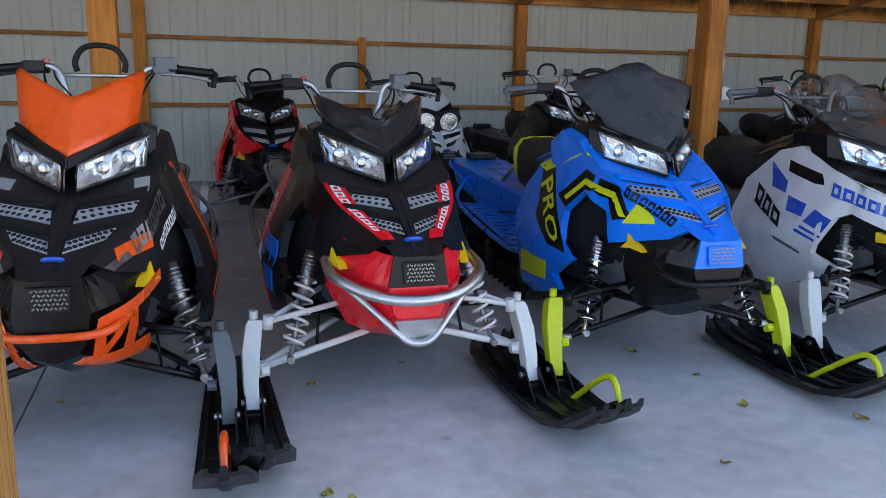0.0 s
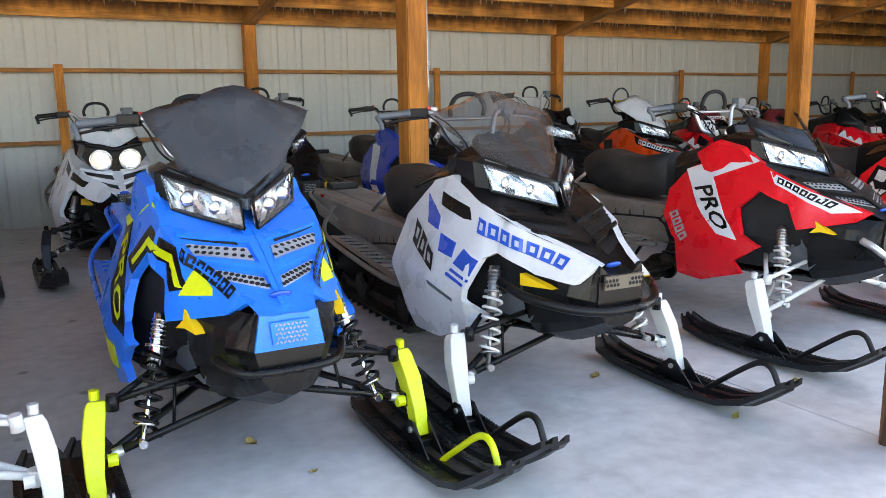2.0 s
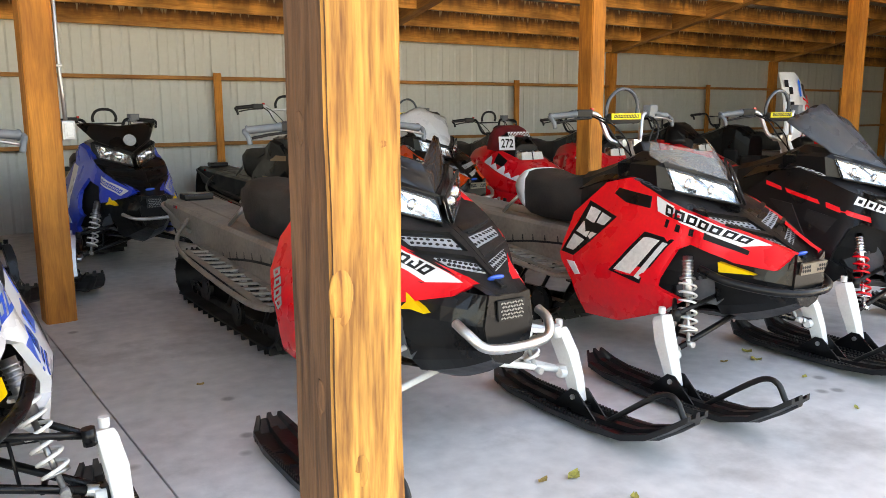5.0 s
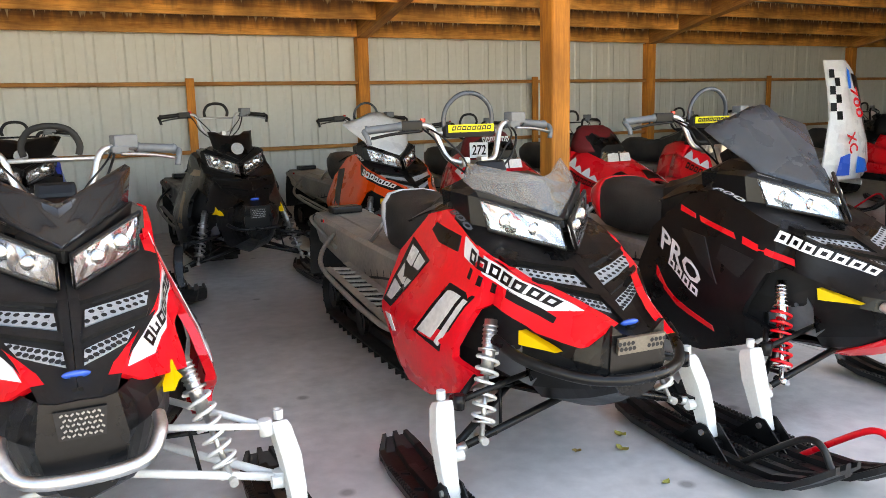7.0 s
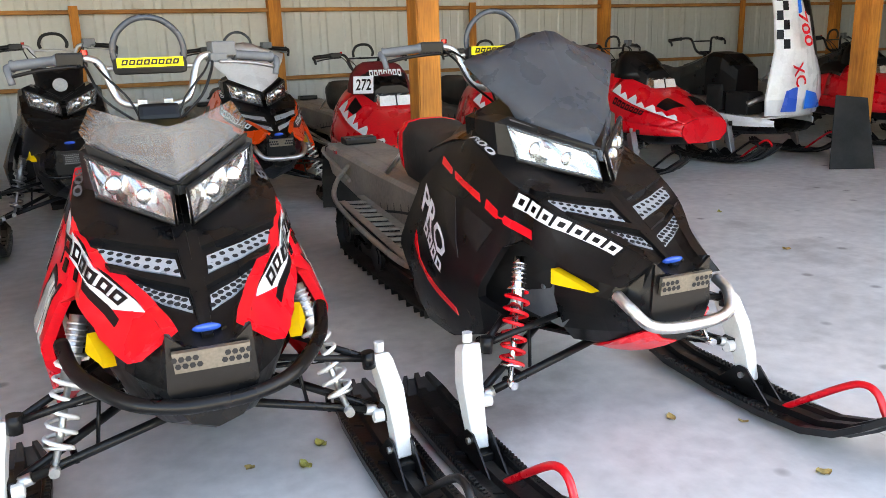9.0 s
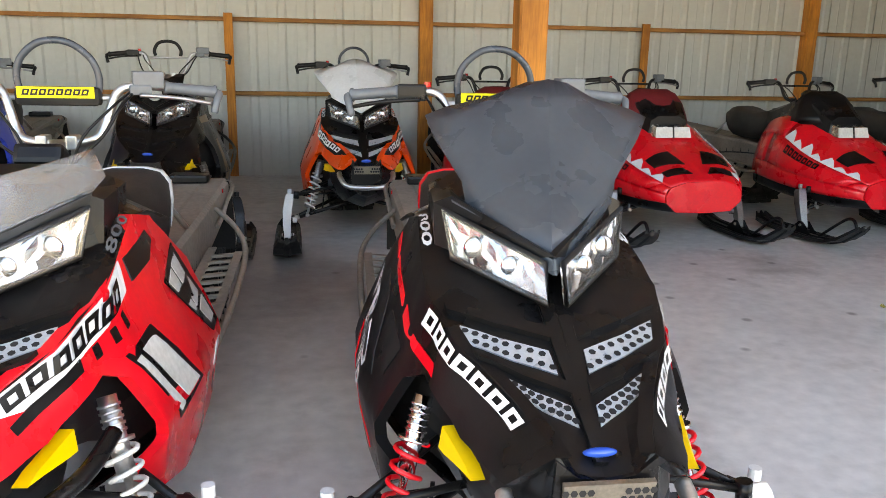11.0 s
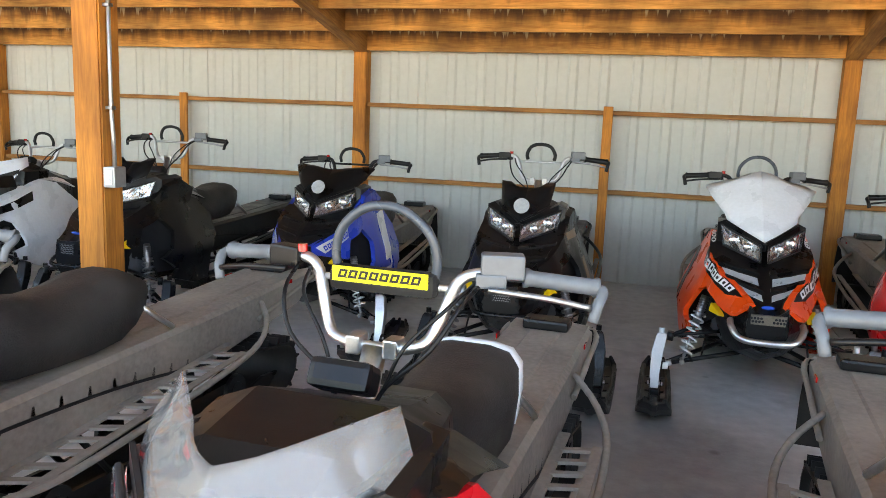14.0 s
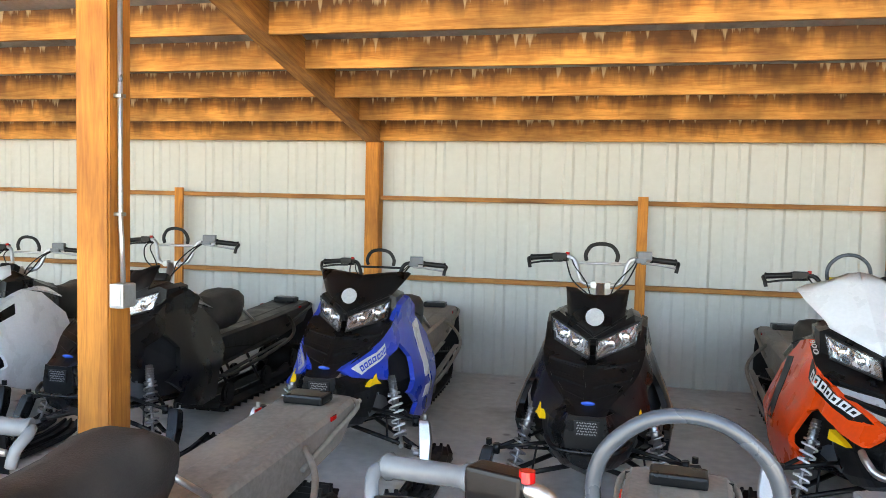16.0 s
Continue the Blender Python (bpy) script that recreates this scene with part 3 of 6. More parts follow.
IND_Z = ((0.50, 0.575, 0.68, 0.78, 0.88, 0.93, 0.86), (0.495, 0.57, 0.67, 0.77, 0.87, 0.915, 0.85), (0.46, 0.51, 0.575, 0.64, 0.72, 0.76, 0.72),
         (0.41, 0.435, 0.455, 0.475, 0.50, 0.52, 0.50), (0.35, 0.35, 0.35, 0.36, 0.37, 0.38, 0.38), (0.28, 0.26, 0.25, 0.25, 0.26, 0.27, 0.28),
         (0.27, 0.24, 0.23, 0.23, 0.24, 0.25, 0.26))
SHAPES = {"pro": (PRO_Y, PRO_X, PRO_Z, False), "axys": (PRO_Y, AXY_X, AXY_Z, False), "indy": (IND_Y, IND_X, IND_Z, True)}


B2 = (-1, 1)


def cat(v, s):
    n = len(v)
    i = min(max(int(math.floor(s)), 0), n - 2)
    t = s - i
    a, b, c, d = v[max(i - 1, 0)], v[i], v[i + 1], v[min(i + 2, n - 1)]
    return 0.5 * (2 * b + (c - a) * t + (2 * a - 5 * b + 4 * c - d) * t * t + (3 * b - a - 3 * c + d) * t ** 3)


def surf(G, s, p, sd):
    Y, X, Z, rounded = G
    if rounded:
        x = cat([cat(q, s) for q in X], p)
        z = cat([cat(q, s) for q in Z], p)
    else:
        i = min(max(int(math.floor(p)), 0), 5)
        t = p - i
        x = cat(X[i], s) * (1 - t) + cat(X[i + 1], s) * t
        z = cat(Z[i], s) * (1 - t) + cat(Z[i + 1], s) * t
    return Vector((sd * x, cat(Y, s), z))


def surf_n(G, s, p, sd):
    e = 0.02
    i = min(max(int(math.floor(p)), 0), 5)
    pa, pb = max(p - e, i), min(p + e, i + 1)
    a = surf(G, min(s + e, 6), p, sd) - surf(G, max(s - e, 0), p, sd)
    b = surf(G, s, pb, sd) - surf(G, s, pa, sd)
    n = a.cross(b)
    if n.length < 1e-9:
        return Vector((0, 0, 1))
    n.normalize()
    q = surf(G, s, p, sd) - Vector((0, 0.3, 0.55))
    return n if n.dot(q) > 0 else -n


def bil(c, u, v):
    (a, b), (d, e), (f, g), (h, i) = c
    return ((1 - u) * (1 - v) * a + u * (1 - v) * d + u * v * f + (1 - u) * v * h, (1 - u) * (1 - v) * b + u * (1 - v) * e + u * v * g + (1 - u) * v * i)


def patch(bm, G, sd, c, n=6, m=4, off=0.0, th=0.008, smooth=False):
    """A shell on the body between four corners (station, outline), off outside it and th thick."""
    top, bot = {}, {}
    for i in range(n + 1):
        for j in range(m + 1):
            s, p = bil(c, i / n, j / m)
            P, N = surf(G, s, p, sd), surf_n(G, s, p, sd)
            top[i, j] = bm.verts.new(P + N * off)
            bot[i, j] = bm.verts.new(P + N * (off - th))
    fs = []
    for i in range(n):
        for j in range(m):
            f = bm.faces.new((top[i, j], top[i + 1, j], top[i + 1, j + 1], top[i, j + 1]))
            f.smooth = smooth
            fs.append(f)
            bm.faces.new((bot[i, j + 1], bot[i + 1, j + 1], bot[i + 1, j], bot[i, j]))
    for i in range(n):
        bm.faces.new((top[i, 0], bot[i, 0], bot[i + 1, 0], top[i + 1, 0]))
        bm.faces.new((top[i + 1, m], bot[i + 1, m], bot[i, m], top[i, m]))
    for j in range(m):
        bm.faces.new((top[0, j + 1], bot[0, j + 1], bot[0, j], top[0, j]))
        bm.faces.new((top[n, j], bot[n, j], bot[n, j + 1], top[n, j + 1]))
    bmesh.ops.recalc_face_normals(bm, faces=bm.faces)


def side_poly(bm, sd, pts, off=0.008, th=0.01, step=0.06):
    """A shell over an outline given in the side view, laid on the flank of the bodywork."""
    f = bm.faces.new([bm.verts.new((0, y, z)) for y, z in pts])
    f.normal_update()
    bmesh.ops.triangulate(bm, faces=[f])
    for axis in (1, 2):
        n = Vector((0, 1, 0)) if axis == 1 else Vector((0, 0, 1))
        a, b = min(v.co[axis] for v in bm.verts), max(v.co[axis] for v in bm.verts)
        k = math.ceil(a / step)
        while k * step < b:
            bmesh.ops.bisect_plane(bm, geom=bm.verts[:] + bm.edges[:] + bm.faces[:], plane_co=n * (k * step), plane_no=n)
            k += 1
    for v in bm.verts:
        v.co.x = sd * (half_width(v.co.y, v.co.z) + off)
    bmesh.ops.recalc_face_normals(bm, faces=bm.faces)
    top = bm.faces[:]
    if sum(g.normal.x * sd for g in top) < 0:
        bmesh.ops.reverse_faces(bm, faces=top)
    rim = [e for e in bm.edges if e.is_boundary]
    r = bmesh.ops.extrude_edge_only(bm, edges=rim)
    for v in r["geom"]:
        if isinstance(v, bmesh.types.BMVert):
            v.co.x -= sd * th
            v.co.y += 0.002 if v.co.y < 0.3 else -0.002
    for g in top:
        g.smooth = True
    for e in rim:
        e.smooth = False


def side_letters(bm, sd, c, shape, off):
    """Maps flat outlines onto the flank between four places (y, z): start low, end low, end high, start high, read from the left flank."""
    v, f = shape
    if sd > 0:
        c = (c[1], c[0], c[3], c[2])
    vs = []
    for a, b in v:
        y, z = bil(c, a, b)
        vs.append(bm.verts.new((sd * (half_width(y, z) + off), y, z)))
    for q in f:
        try:
            bm.faces.new([vs[i] for i in q])
        except ValueError:
            pass


TEXT = {}


def text_shape(word):
    """Letters of the built-in font as flat outlines in a unit box."""
    if word not in TEXT:
        cu = bpy.data.curves.new("letters", "FONT")
        cu.body, cu.resolution_u, cu.shear = word, 2, 0.12
        cu.offset = 0.02
        ob = bpy.data.objects.new("letters", cu)
        scene.collection.objects.link(ob)
        me = bpy.data.meshes.new_from_object(ob.evaluated_get(bpy.context.evaluated_depsgraph_get()))
        v = [(q.co.x, q.co.y) for q in me.vertices]
        f = [tuple(q.vertices) for q in me.polygons]
        bpy.data.objects.remove(ob)
        bpy.data.curves.remove(cu)
        bpy.data.meshes.remove(me)
        x0, x1 = min(a for a, _ in v), max(a for a, _ in v)
        y0, y1 = min(b for _, b in v), max(b for _, b in v)
        TEXT[word] = ([((a - x0) / (x1 - x0), (b - y0) / (y1 - y0)) for a, b in v], f)
    return TEXT[word]


def blocks(n=7):
    """A row of plain slanted bold shapes, in place of a maker's wordmark."""
    v, f = [], []
    sl = 0.03
    for k in range(n):
        a, w = k / n, 0.80 / n
        t = 0.29 * w
        b = len(v)
        for y in (0.0, 0.06, 0.27, 0.73, 1.0):
            v += [(a + sl * y, y), (a + t + sl * y, y), (a + w - t + sl * y, y), (a + w + sl * y, y)]
        for r in range(4):
            for c in range(3):
                if (r, c) != (2, 1):
                    i = b + 4 * r + c
                    f.append((i, i + 1, i + 5, i + 4))
        if k < n - 1:
            f.append((b + 3, b + 20, b + 24, b + 7))
    return v, f


def letters(bm, G, sd, c, shape, off=0.005):
    """Maps flat outlines onto the body between four corners: text start low, end low, end high, start high."""
    v, f = shape
    vs = []
    for a, b in v:
        s, p = bil(c, a, b)
        vs.append(bm.verts.new(surf(G, s, p, sd) + surf_n(G, s, p, sd) * off))
    for q in f:
        try:
            bm.faces.new([vs[i] for i in q])
        except ValueError:
            pass


def strip_c(s_back, s_nose, p_hi, p_lo, sd):
    """Corners for writing along the upper side strip, so that it reads the right way on either side."""
    if sd < 0:
        return ((s_back, p_lo), (s_nose, p_lo), (s_nose, p_hi), (s_back, p_hi))
    return ((s_nose, p_lo), (s_back, p_lo), (s_back, p_hi), (s_nose, p_hi))


def hexes(bm, G, sd, c, nu, nv, off):
    for i in range(nu):
        for j in range(nv):
            u, v = (i + 0.5 + (0.25 if j % 2 else -0.25)) / nu, (j + 0.5) / nv
            s, p = bil(c, u, v)
            P, N = surf(G, s, p, sd) + surf_n(G, s, p, sd) * off, surf_n(G, s, p, sd)
            t = N.cross(Vector((0, 0, 1))).normalized()
            b = N.cross(t)
            r = 0.0086
            bm.faces.new([bm.verts.new(P + r * (math.cos(k * math.pi / 3) * t + math.sin(k * math.pi / 3) * b)) for k in range(6)])


def ring(bm, c, r, tube, axis="x", n=20, k=6):
    pts = []
    for i in range(n):
        a = 2 * math.pi * i / n
        d = (0, math.cos(a) * r, math.sin(a) * r) if axis == "x" else (math.cos(a) * r, 0, math.sin(a) * r)
        pts.append(Vector(c) + Vector(d))
    sweep(bm, pts, tube, k, closed=True)


def disc(bm, c, r, h, axis="x", n=20):
    rot = {"x": Matrix.Rotation(radians(90), 4, "Y"), "y": Matrix.Rotation(radians(90), 4, "X"), "z": Matrix.Identity(4)}[axis]
    bmesh.ops.create_cone(bm, cap_ends=True, segments=n, radius1=r, radius2=r, depth=h, matrix=Matrix.Translation(c) @ rot)


# ---- running gear, shared by all sleds ----
def build_ski(bm):
    ys = [0.52, 0.47, 0.35, 0.1, -0.15, -0.32, -0.44, -0.53, -0.60]
    zs = [0.085, 0.045, 0.022, 0.016, 0.018, 0.035, 0.075, 0.135, 0.19]
    ws = [0.05, 0.084, 0.092, 0.096, 0.096, 0.095, 0.092, 0.083, 0.055]
    secs = []
    for y, z, w in zip(ys, zs, ws):
        secs.append([(-w, y, z + 0.006), (-w * 0.3, y, z), (-0.012, y, z - 0.012), (0.012, y, z - 0.012), (w * 0.3, y, z), (w, y, z + 0.006),
                     (w, y, z + 0.03), (w * 0.72, y, z + 0.03), (w * 0.66, y, z + 0.014), (w * 0.22, y, z + 0.014), (w * 0.16, y, z + 0.034), (-w * 0.16, y, z + 0.034),
                     (-w * 0.22, y, z + 0.014), (-w * 0.66, y, z + 0.014), (-w * 0.72, y, z + 0.03), (-w, y, z + 0.03)])
    loft(bm, secs)
    for k in range(46):          # serrated edges
        y = 0.44 - k * 0.019
        for sx in (-1, 1):
            z = 0.052 if y > -0.25 else 0.052 + (-0.25 - y) ** 2 * 1.3
            box(bm, (sx * 0.083, y, z), (0.014, 0.009, 0.012))
    for k in range(5):           # cross webs in the tray
        for sx in (-1, 1):
            box(bm, (sx * 0.038, 0.32 - 0.13 * k, 0.034), (0.034, 0.006, 0.014), Matrix.Rotation(sx * 0.5, 3, "Z"))


def build_loop(bm):
    sweep(bm, smooth_line([(0, -0.17, 0.045), (0, -0.19, 0.062), (0, -0.38, 0.205), (0, -0.455, 0.245), (0, -0.505, 0.235), (0, -0.54, 0.18), (0, -0.565, 0.165)], 5), 0.0115, 8)


def build_saddle(bm):
    for sx in (-1, 1):
        slab(bm, [(sx * 0.03, 0.13, 0.04), (sx * 0.03, -0.13, 0.04), (sx * 0.03, -0.06, 0.10), (sx * 0.03, -0.02, 0.135), (sx * 0.03, 0.02, 0.135), (sx * 0.03, 0.06, 0.10)], 0.006)
    box(bm, (0, 0, 0.062), (0.05, 0.10, 0.03), bevel=0.004)


def build_spindle(bm):
    """Boxed leg, raked forward to the ski and leaning in towards the top, with its joint caps."""
    prof = [(0.024, -0.062, 0.075, 0.024, 0.026), (0.026, -0.03, 0.17, 0.027, 0.034), (0.020, 0.012, 0.27, 0.032, 0.042), (0.004, 0.05, 0.355, 0.030, 0.040), (-0.002, 0.055, 0.372, 0.026, 0.034)]
    loft(bm, [[(x - w, y - d, z + 0.01), (x + w, y - d * 0.75, z + 0.01), (x + w, y + d * 0.75, z - 0.01), (x - w, y + d, z - 0.01)] for x, y, z, w, d in prof])
    bmesh.ops.bevel(bm, geom=list(bm.edges), offset=0.003, segments=1, affect="EDGES")
    disc(bm, (0.002, 0.052, 0.395), 0.016, 0.03, "z", 12)
    disc(bm, (-0.03, -0.01, 0.2), 0.02, 0.03, "x", 12)


def spring_pts(a, b, r, turns, n=14):
    a, b = Vector(a), Vector(b)
    d = (b - a).normalized()
    u = d.cross(Vector((0, 1, 0))).normalized()
    v = d.cross(u)
    k = turns * n
    return [a + (b - a) * (i / k) + r * (math.cos(2 * math.pi * i / n) * u + math.sin(2 * math.pi * i / n) * v) for i in range(k + 1)]


SH_A, SH_B = Vector((0.395, 0.0, 0.235)), Vector((0.285, 0.125, 0.63))


def build_spring(bm):
    d = SH_B - SH_A
    sweep(bm, spring_pts(SH_A + d * 0.13, SH_A + d * 0.68, 0.037, 6), 0.0062, 6)


def build_shock(bm):
    d = SH_B - SH_A
    sweep(bm, [SH_A, SH_A + d * 0.5], 0.0095, 10)
    sweep(bm, [SH_A + d * 0.5, SH_A + d * 0.94], 0.0225, 12)
    for t in (0.12, 0.685):
        sweep(bm, [SH_A + d * t, SH_A + d * (t + 0.022)], 0.037, 14)
    sweep(bm, [SH_A + Vector((0, -0.03, 0)), SH_A + Vector((0, 0.03, 0))], 0.014, 10)
    for k in range(5):
        sweep(bm, [SH_A + d * (0.74 + 0.035 * k), SH_A + d * (0.755 + 0.035 * k)], 0.0265, 12)


def build_arms(bm):
    for q in ((0.055, 0.0, 0.335), (0.12, 0.25, 0.335)):
        sweep(bm, [(0.515, 0.01, 0.20), q], 0.0135, 8)
    sweep(bm, [(0.34, 0.0, 0.245), (0.36, 0.10, 0.25)], 0.009, 6)
    sweep(bm, [(0.505, 0.012, 0.175), (0.505, 0.012, 0.225)], 0.024, 10)
    for q in ((0.20, 0.02, 0.43), (0.22, 0.25, 0.44)):
        sweep(bm, [(0.475, 0.015, 0.375), q], 0.011, 8)
    sweep(bm, [(0.472, 0.012, 0.35), (0.468, 0.012, 0.40)], 0.02, 10)


def build_band(bm):
    a, b = Vector((0.515, 0.01, 0.20)), Vector((0.055, 0.0, 0.335))
    sweep(bm, [a.lerp(b, 0.03), a.lerp(b, 0.14)], 0.017, 10)


def build_tie(bm):
    sweep(bm, [(0.46, 0.075, 0.365), (0.10, 0.12, 0.37)], 0.0085, 8)
    sweep(bm, [(0.50, 0.03, 0.36), (0.46, 0.08, 0.365)], 0.013, 8)
    for t in (0.1, 0.85):
        a = Vector((0.46, 0.075, 0.365)).lerp(Vector((0.10, 0.12, 0.37)), t)
        sweep(bm, [a, a + Vector((-0.03, 0.004, 0))], 0.013, 6)
    # sway bar link
    sweep(bm, [(0.29, 0.06, 0.245), (0.27, 0.10, 0.39)], 0.006, 6)


def build_bracket(bm):
    """Pressed plate tower that carries the shock."""
    slab(bm, [(0.235, 0.22, 0.70), (0.225, 0.16, 0.69), (0.19, -0.02, 0.42), (0.19, 0.02, 0.38), (0.24, 0.25, 0.40), (0.25, 0.27, 0.55)], 0.006)
    for p in ((0.222, 0.16, 0.58), (0.215, 0.1, 0.5)):
        disc(bm, p, 0.009, 0.012, "x", 10)


def track_path():
    pts = []
    for i in range(9):
        a = math.pi * (0.5 + i / 8)
        pts.append((0.98 + 0.13 * math.cos(a) - 0.0, 0.40 + 0.13 * math.sin(a)))
    pts += [(1.16, 0.10), (1.3, 0.045), (1.7, 0.04), (2.1, 0.04), (2.42, 0.045)]
    for i in range(9):
        a = -math.pi / 2 + math.pi * i / 8 * 0.95
        pts.append((2.55 + 0.13 * math.cos(a), 0.18 + 0.13 * math.sin(a)))
    pts += [(2.2, 0.37), (1.8, 0.44), (1.4, 0.50)]
    return smooth_line([(0, y, z) for y, z in pts], 4, closed=True)


def build_track(bm):
    P = track_path()
    n, w = len(P), 0.19
    rows = []
    for i, p in enumerate(P):
        d = (P[(i + 1) % n] - P[i - 1]).normalized()
        nn = Vector((0, -d.z, d.y))
        rows.append((p, nn, d))
    A = [[bm.verts.new(p + nn * h + Vector((x, 0, 0))) for x, h in ((-w, 0), (w, 0), (w, 0.012), (-w, 0.012))] for p, nn, d in rows]
    for i in range(n):
        a, b = A[i], A[(i + 1) % n]
        for j in range(4):
            bm.faces.new((a[j], a[(j + 1) % 4], b[(j + 1) % 4], b[j]))
    L, acc = 0.064, 0.0
    for i in range(n):
        acc += (P[(i + 1) % n] - P[i]).length
        if acc > L:
            acc = 0
            p, nn, d = rows[i]
            out = nn if (p + nn * 0.1 - Vector((0, 1.75, 0.27))).length > (p - nn * 0.1 - Vector((0, 1.75, 0.27))).length else -nn
            for x0, x1 in ((-0.185, -0.075), (-0.055, 0.055), (0.075, 0.185)):
                vs = []
                for hh, tt in ((0.0, 0.009), (0.036, 0.004)):
                    for x, s in ((x0, -1), (x1, -1), (x1, 1), (x0, 1)):
                        vs.append(bm.verts.new(p + out * hh + d * (s * tt) + Vector((x, 0, 0))))
                for q in ((0, 1, 5, 4), (1, 2, 6, 5), (2, 3, 7, 6), (3, 0, 4, 7), (4, 5, 6, 7)):
                    bm.faces.new([vs[k] for k in q])
    bmesh.ops.recalc_face_normals(bm, faces=bm.faces)


def build_rail(bm):
    slab(bm, [(0.12, 1.12, 0.15), (0.12, 1.3, 0.08), (0.12, 2.5, 0.075), (0.12, 2.58, 0.14), (0.12, 2.45, 0.155), (0.12, 2.25, 0.115), (0.12, 1.6, 0.115), (0.12, 1.3, 0.14)], 0.02)
    sweep(bm, [(0.12, 1.45, 0.10), (0.12, 1.25, 0.40)], 0.012, 6)
    sweep(bm, [(0.12, 1.95, 0.10), (0.12, 1.65, 0.45)], 0.012, 6)


def build_wheel(bm):
    disc(bm, (0.15, 0, 0), 0.085, 0.022, "x", 22)
    disc(bm, (0.15, 0, 0), 0.05, 0.032, "x", 16)


def build_tunnel(bm):
    ys = (0.60, 1.2, 2.0, 2.7, 2.83)
    zt = (0.60, 0.615, 0.635, 0.665, 0.675)
    secs = []
    for y, z in zip(ys, zt):
        w, h = 0.185, (0.22 if y < 2.1 else 0.16 if y < 2.8 else 0.06)
        secs.append([(-w, y, z - h), (-w, y, z - 0.02), (-w + 0.02, y, z), (-0.07, y, z), (-0.06, y, z + 0.006), (0.06, y, z + 0.006), (0.07, y, z), (w - 0.02, y, z), (w, y, z - 0.02), (w, y, z - h),
                     (w - 0.006, y, z - h), (w - 0.006, y, z - 0.024), (w - 0.024, y, z - 0.008), (-w + 0.024, y, z - 0.008), (-w + 0.006, y, z - 0.024), (-w + 0.006, y, z - h)])
    loft(bm, secs)


SEAT = [(0.98, 0.085, 0.93, 0.66), (1.08, 0.105, 0.915, 0.64), (1.22, 0.118, 0.89, 0.635), (1.36, 0.135, 0.895, 0.64), (1.48, 0.148, 0.92, 0.66), (1.56, 0.145, 0.92, 0.70), (1.63, 0.13, 0.885, 0.755), (1.66, 0.11, 0.84, 0.785)]


def seat_ring(y, w, z, b, d=0.0):
    k = z - b
    w += d
    z += d
    return [(-w, y, b), (-w * 1.06, y, b + k * 0.4), (-w * 1.03, y, b + k * 0.75), (-w * 0.82, y, z - 0.014), (-w * 0.4, y, z), (w * 0.4, y, z), (w * 0.82, y, z - 0.014), (w * 1.03, y, b + k * 0.75), (w * 1.06, y, b + k * 0.4), (w, y, b)]


def build_seat(bm):
    loft(bm, [seat_ring(*q) for q in SEAT], smooth=True)


def build_seat_band(bm):
    """Coloured rear band of the seat cover, wrapped round its back end."""
    rings = [seat_ring(1.53, 0.147, 0.921, 0.69, 0.003), seat_ring(1.57, 0.1445, 0.918, 0.71, 0.005), seat_ring(1.63, 0.13, 0.885, 0.755, 0.006), seat_ring(1.668, 0.11, 0.84, 0.785, 0.004)]
    loft(bm, rings, smooth=True)


def build_console(bm):
    ys = (0.22, 0.40, 0.58, 0.78, 0.98, 1.06)
    w = (0.15, 0.20, 0.215, 0.17, 0.12, 0.10)
    zt = (0.92, 1.045, 1.07, 1.0, 0.945, 0.93)
    secs = []
    for y, a, z in zip(ys, w, zt):
        secs.append([(-a * 1.15, y, 0.62), (-a * 1.12, y, z - 0.14), (-a, y, z - 0.035), (-a * 0.6, y, z), (a * 0.6, y, z), (a, y, z - 0.035), (a * 1.12, y, z - 0.14), (a * 1.15, y, 0.62)])
    loft(bm, secs)


def build_board(bm):
    """Outer rail and inner strip of a slotted running board."""
    sweep(bm, smooth_line([(0.36, 0.80, 0.40), (0.385, 1.0, 0.385), (0.39, 1.5, 0.42), (0.37, 2.0, 0.47), (0.30, 2.22, 0.53), (0.19, 2.34, 0.60)], 4), 0.014, 6)
    slab(bm, [(0.195, 0.85, 0.385), (0.235, 0.85, 0.385), (0.235, 2.05, 0.475), (0.195, 2.05, 0.475)], 0.006)
    slab(bm, [(0.335, 0.85, 0.385), (0.375, 0.85, 0.385), (0.36, 1.98, 0.47), (0.325, 1.98, 0.47)], 0.006)


def build_rung(bm):
    slab(bm, [(0.225, -0.012, 0.0), (0.345, 0.028, 0.0), (0.345, 0.055, 0.0), (0.225, 0.015, 0.0)], 0.012)


def build_tail(bm):
    sweep(bm, smooth_line([(-0.20, 2.30, 0.52), (-0.205, 2.6, 0.585), (-0.19, 2.86, 0.64), (0, 2.90, 0.65), (0.19, 2.86, 0.64), (0.205, 2.6, 0.585), (0.20, 2.30, 0.52)], 5), 0.0125, 8)


def build_flap(bm):
    loft(bm, [[(-0.19, y, z), (0.19, y, z), (0.19, y + 0.006, z), (-0.19, y + 0.006, z)] for y, z in ((2.80, 0.665), (2.88, 0.60), (2.94, 0.45), (2.96, 0.24))])


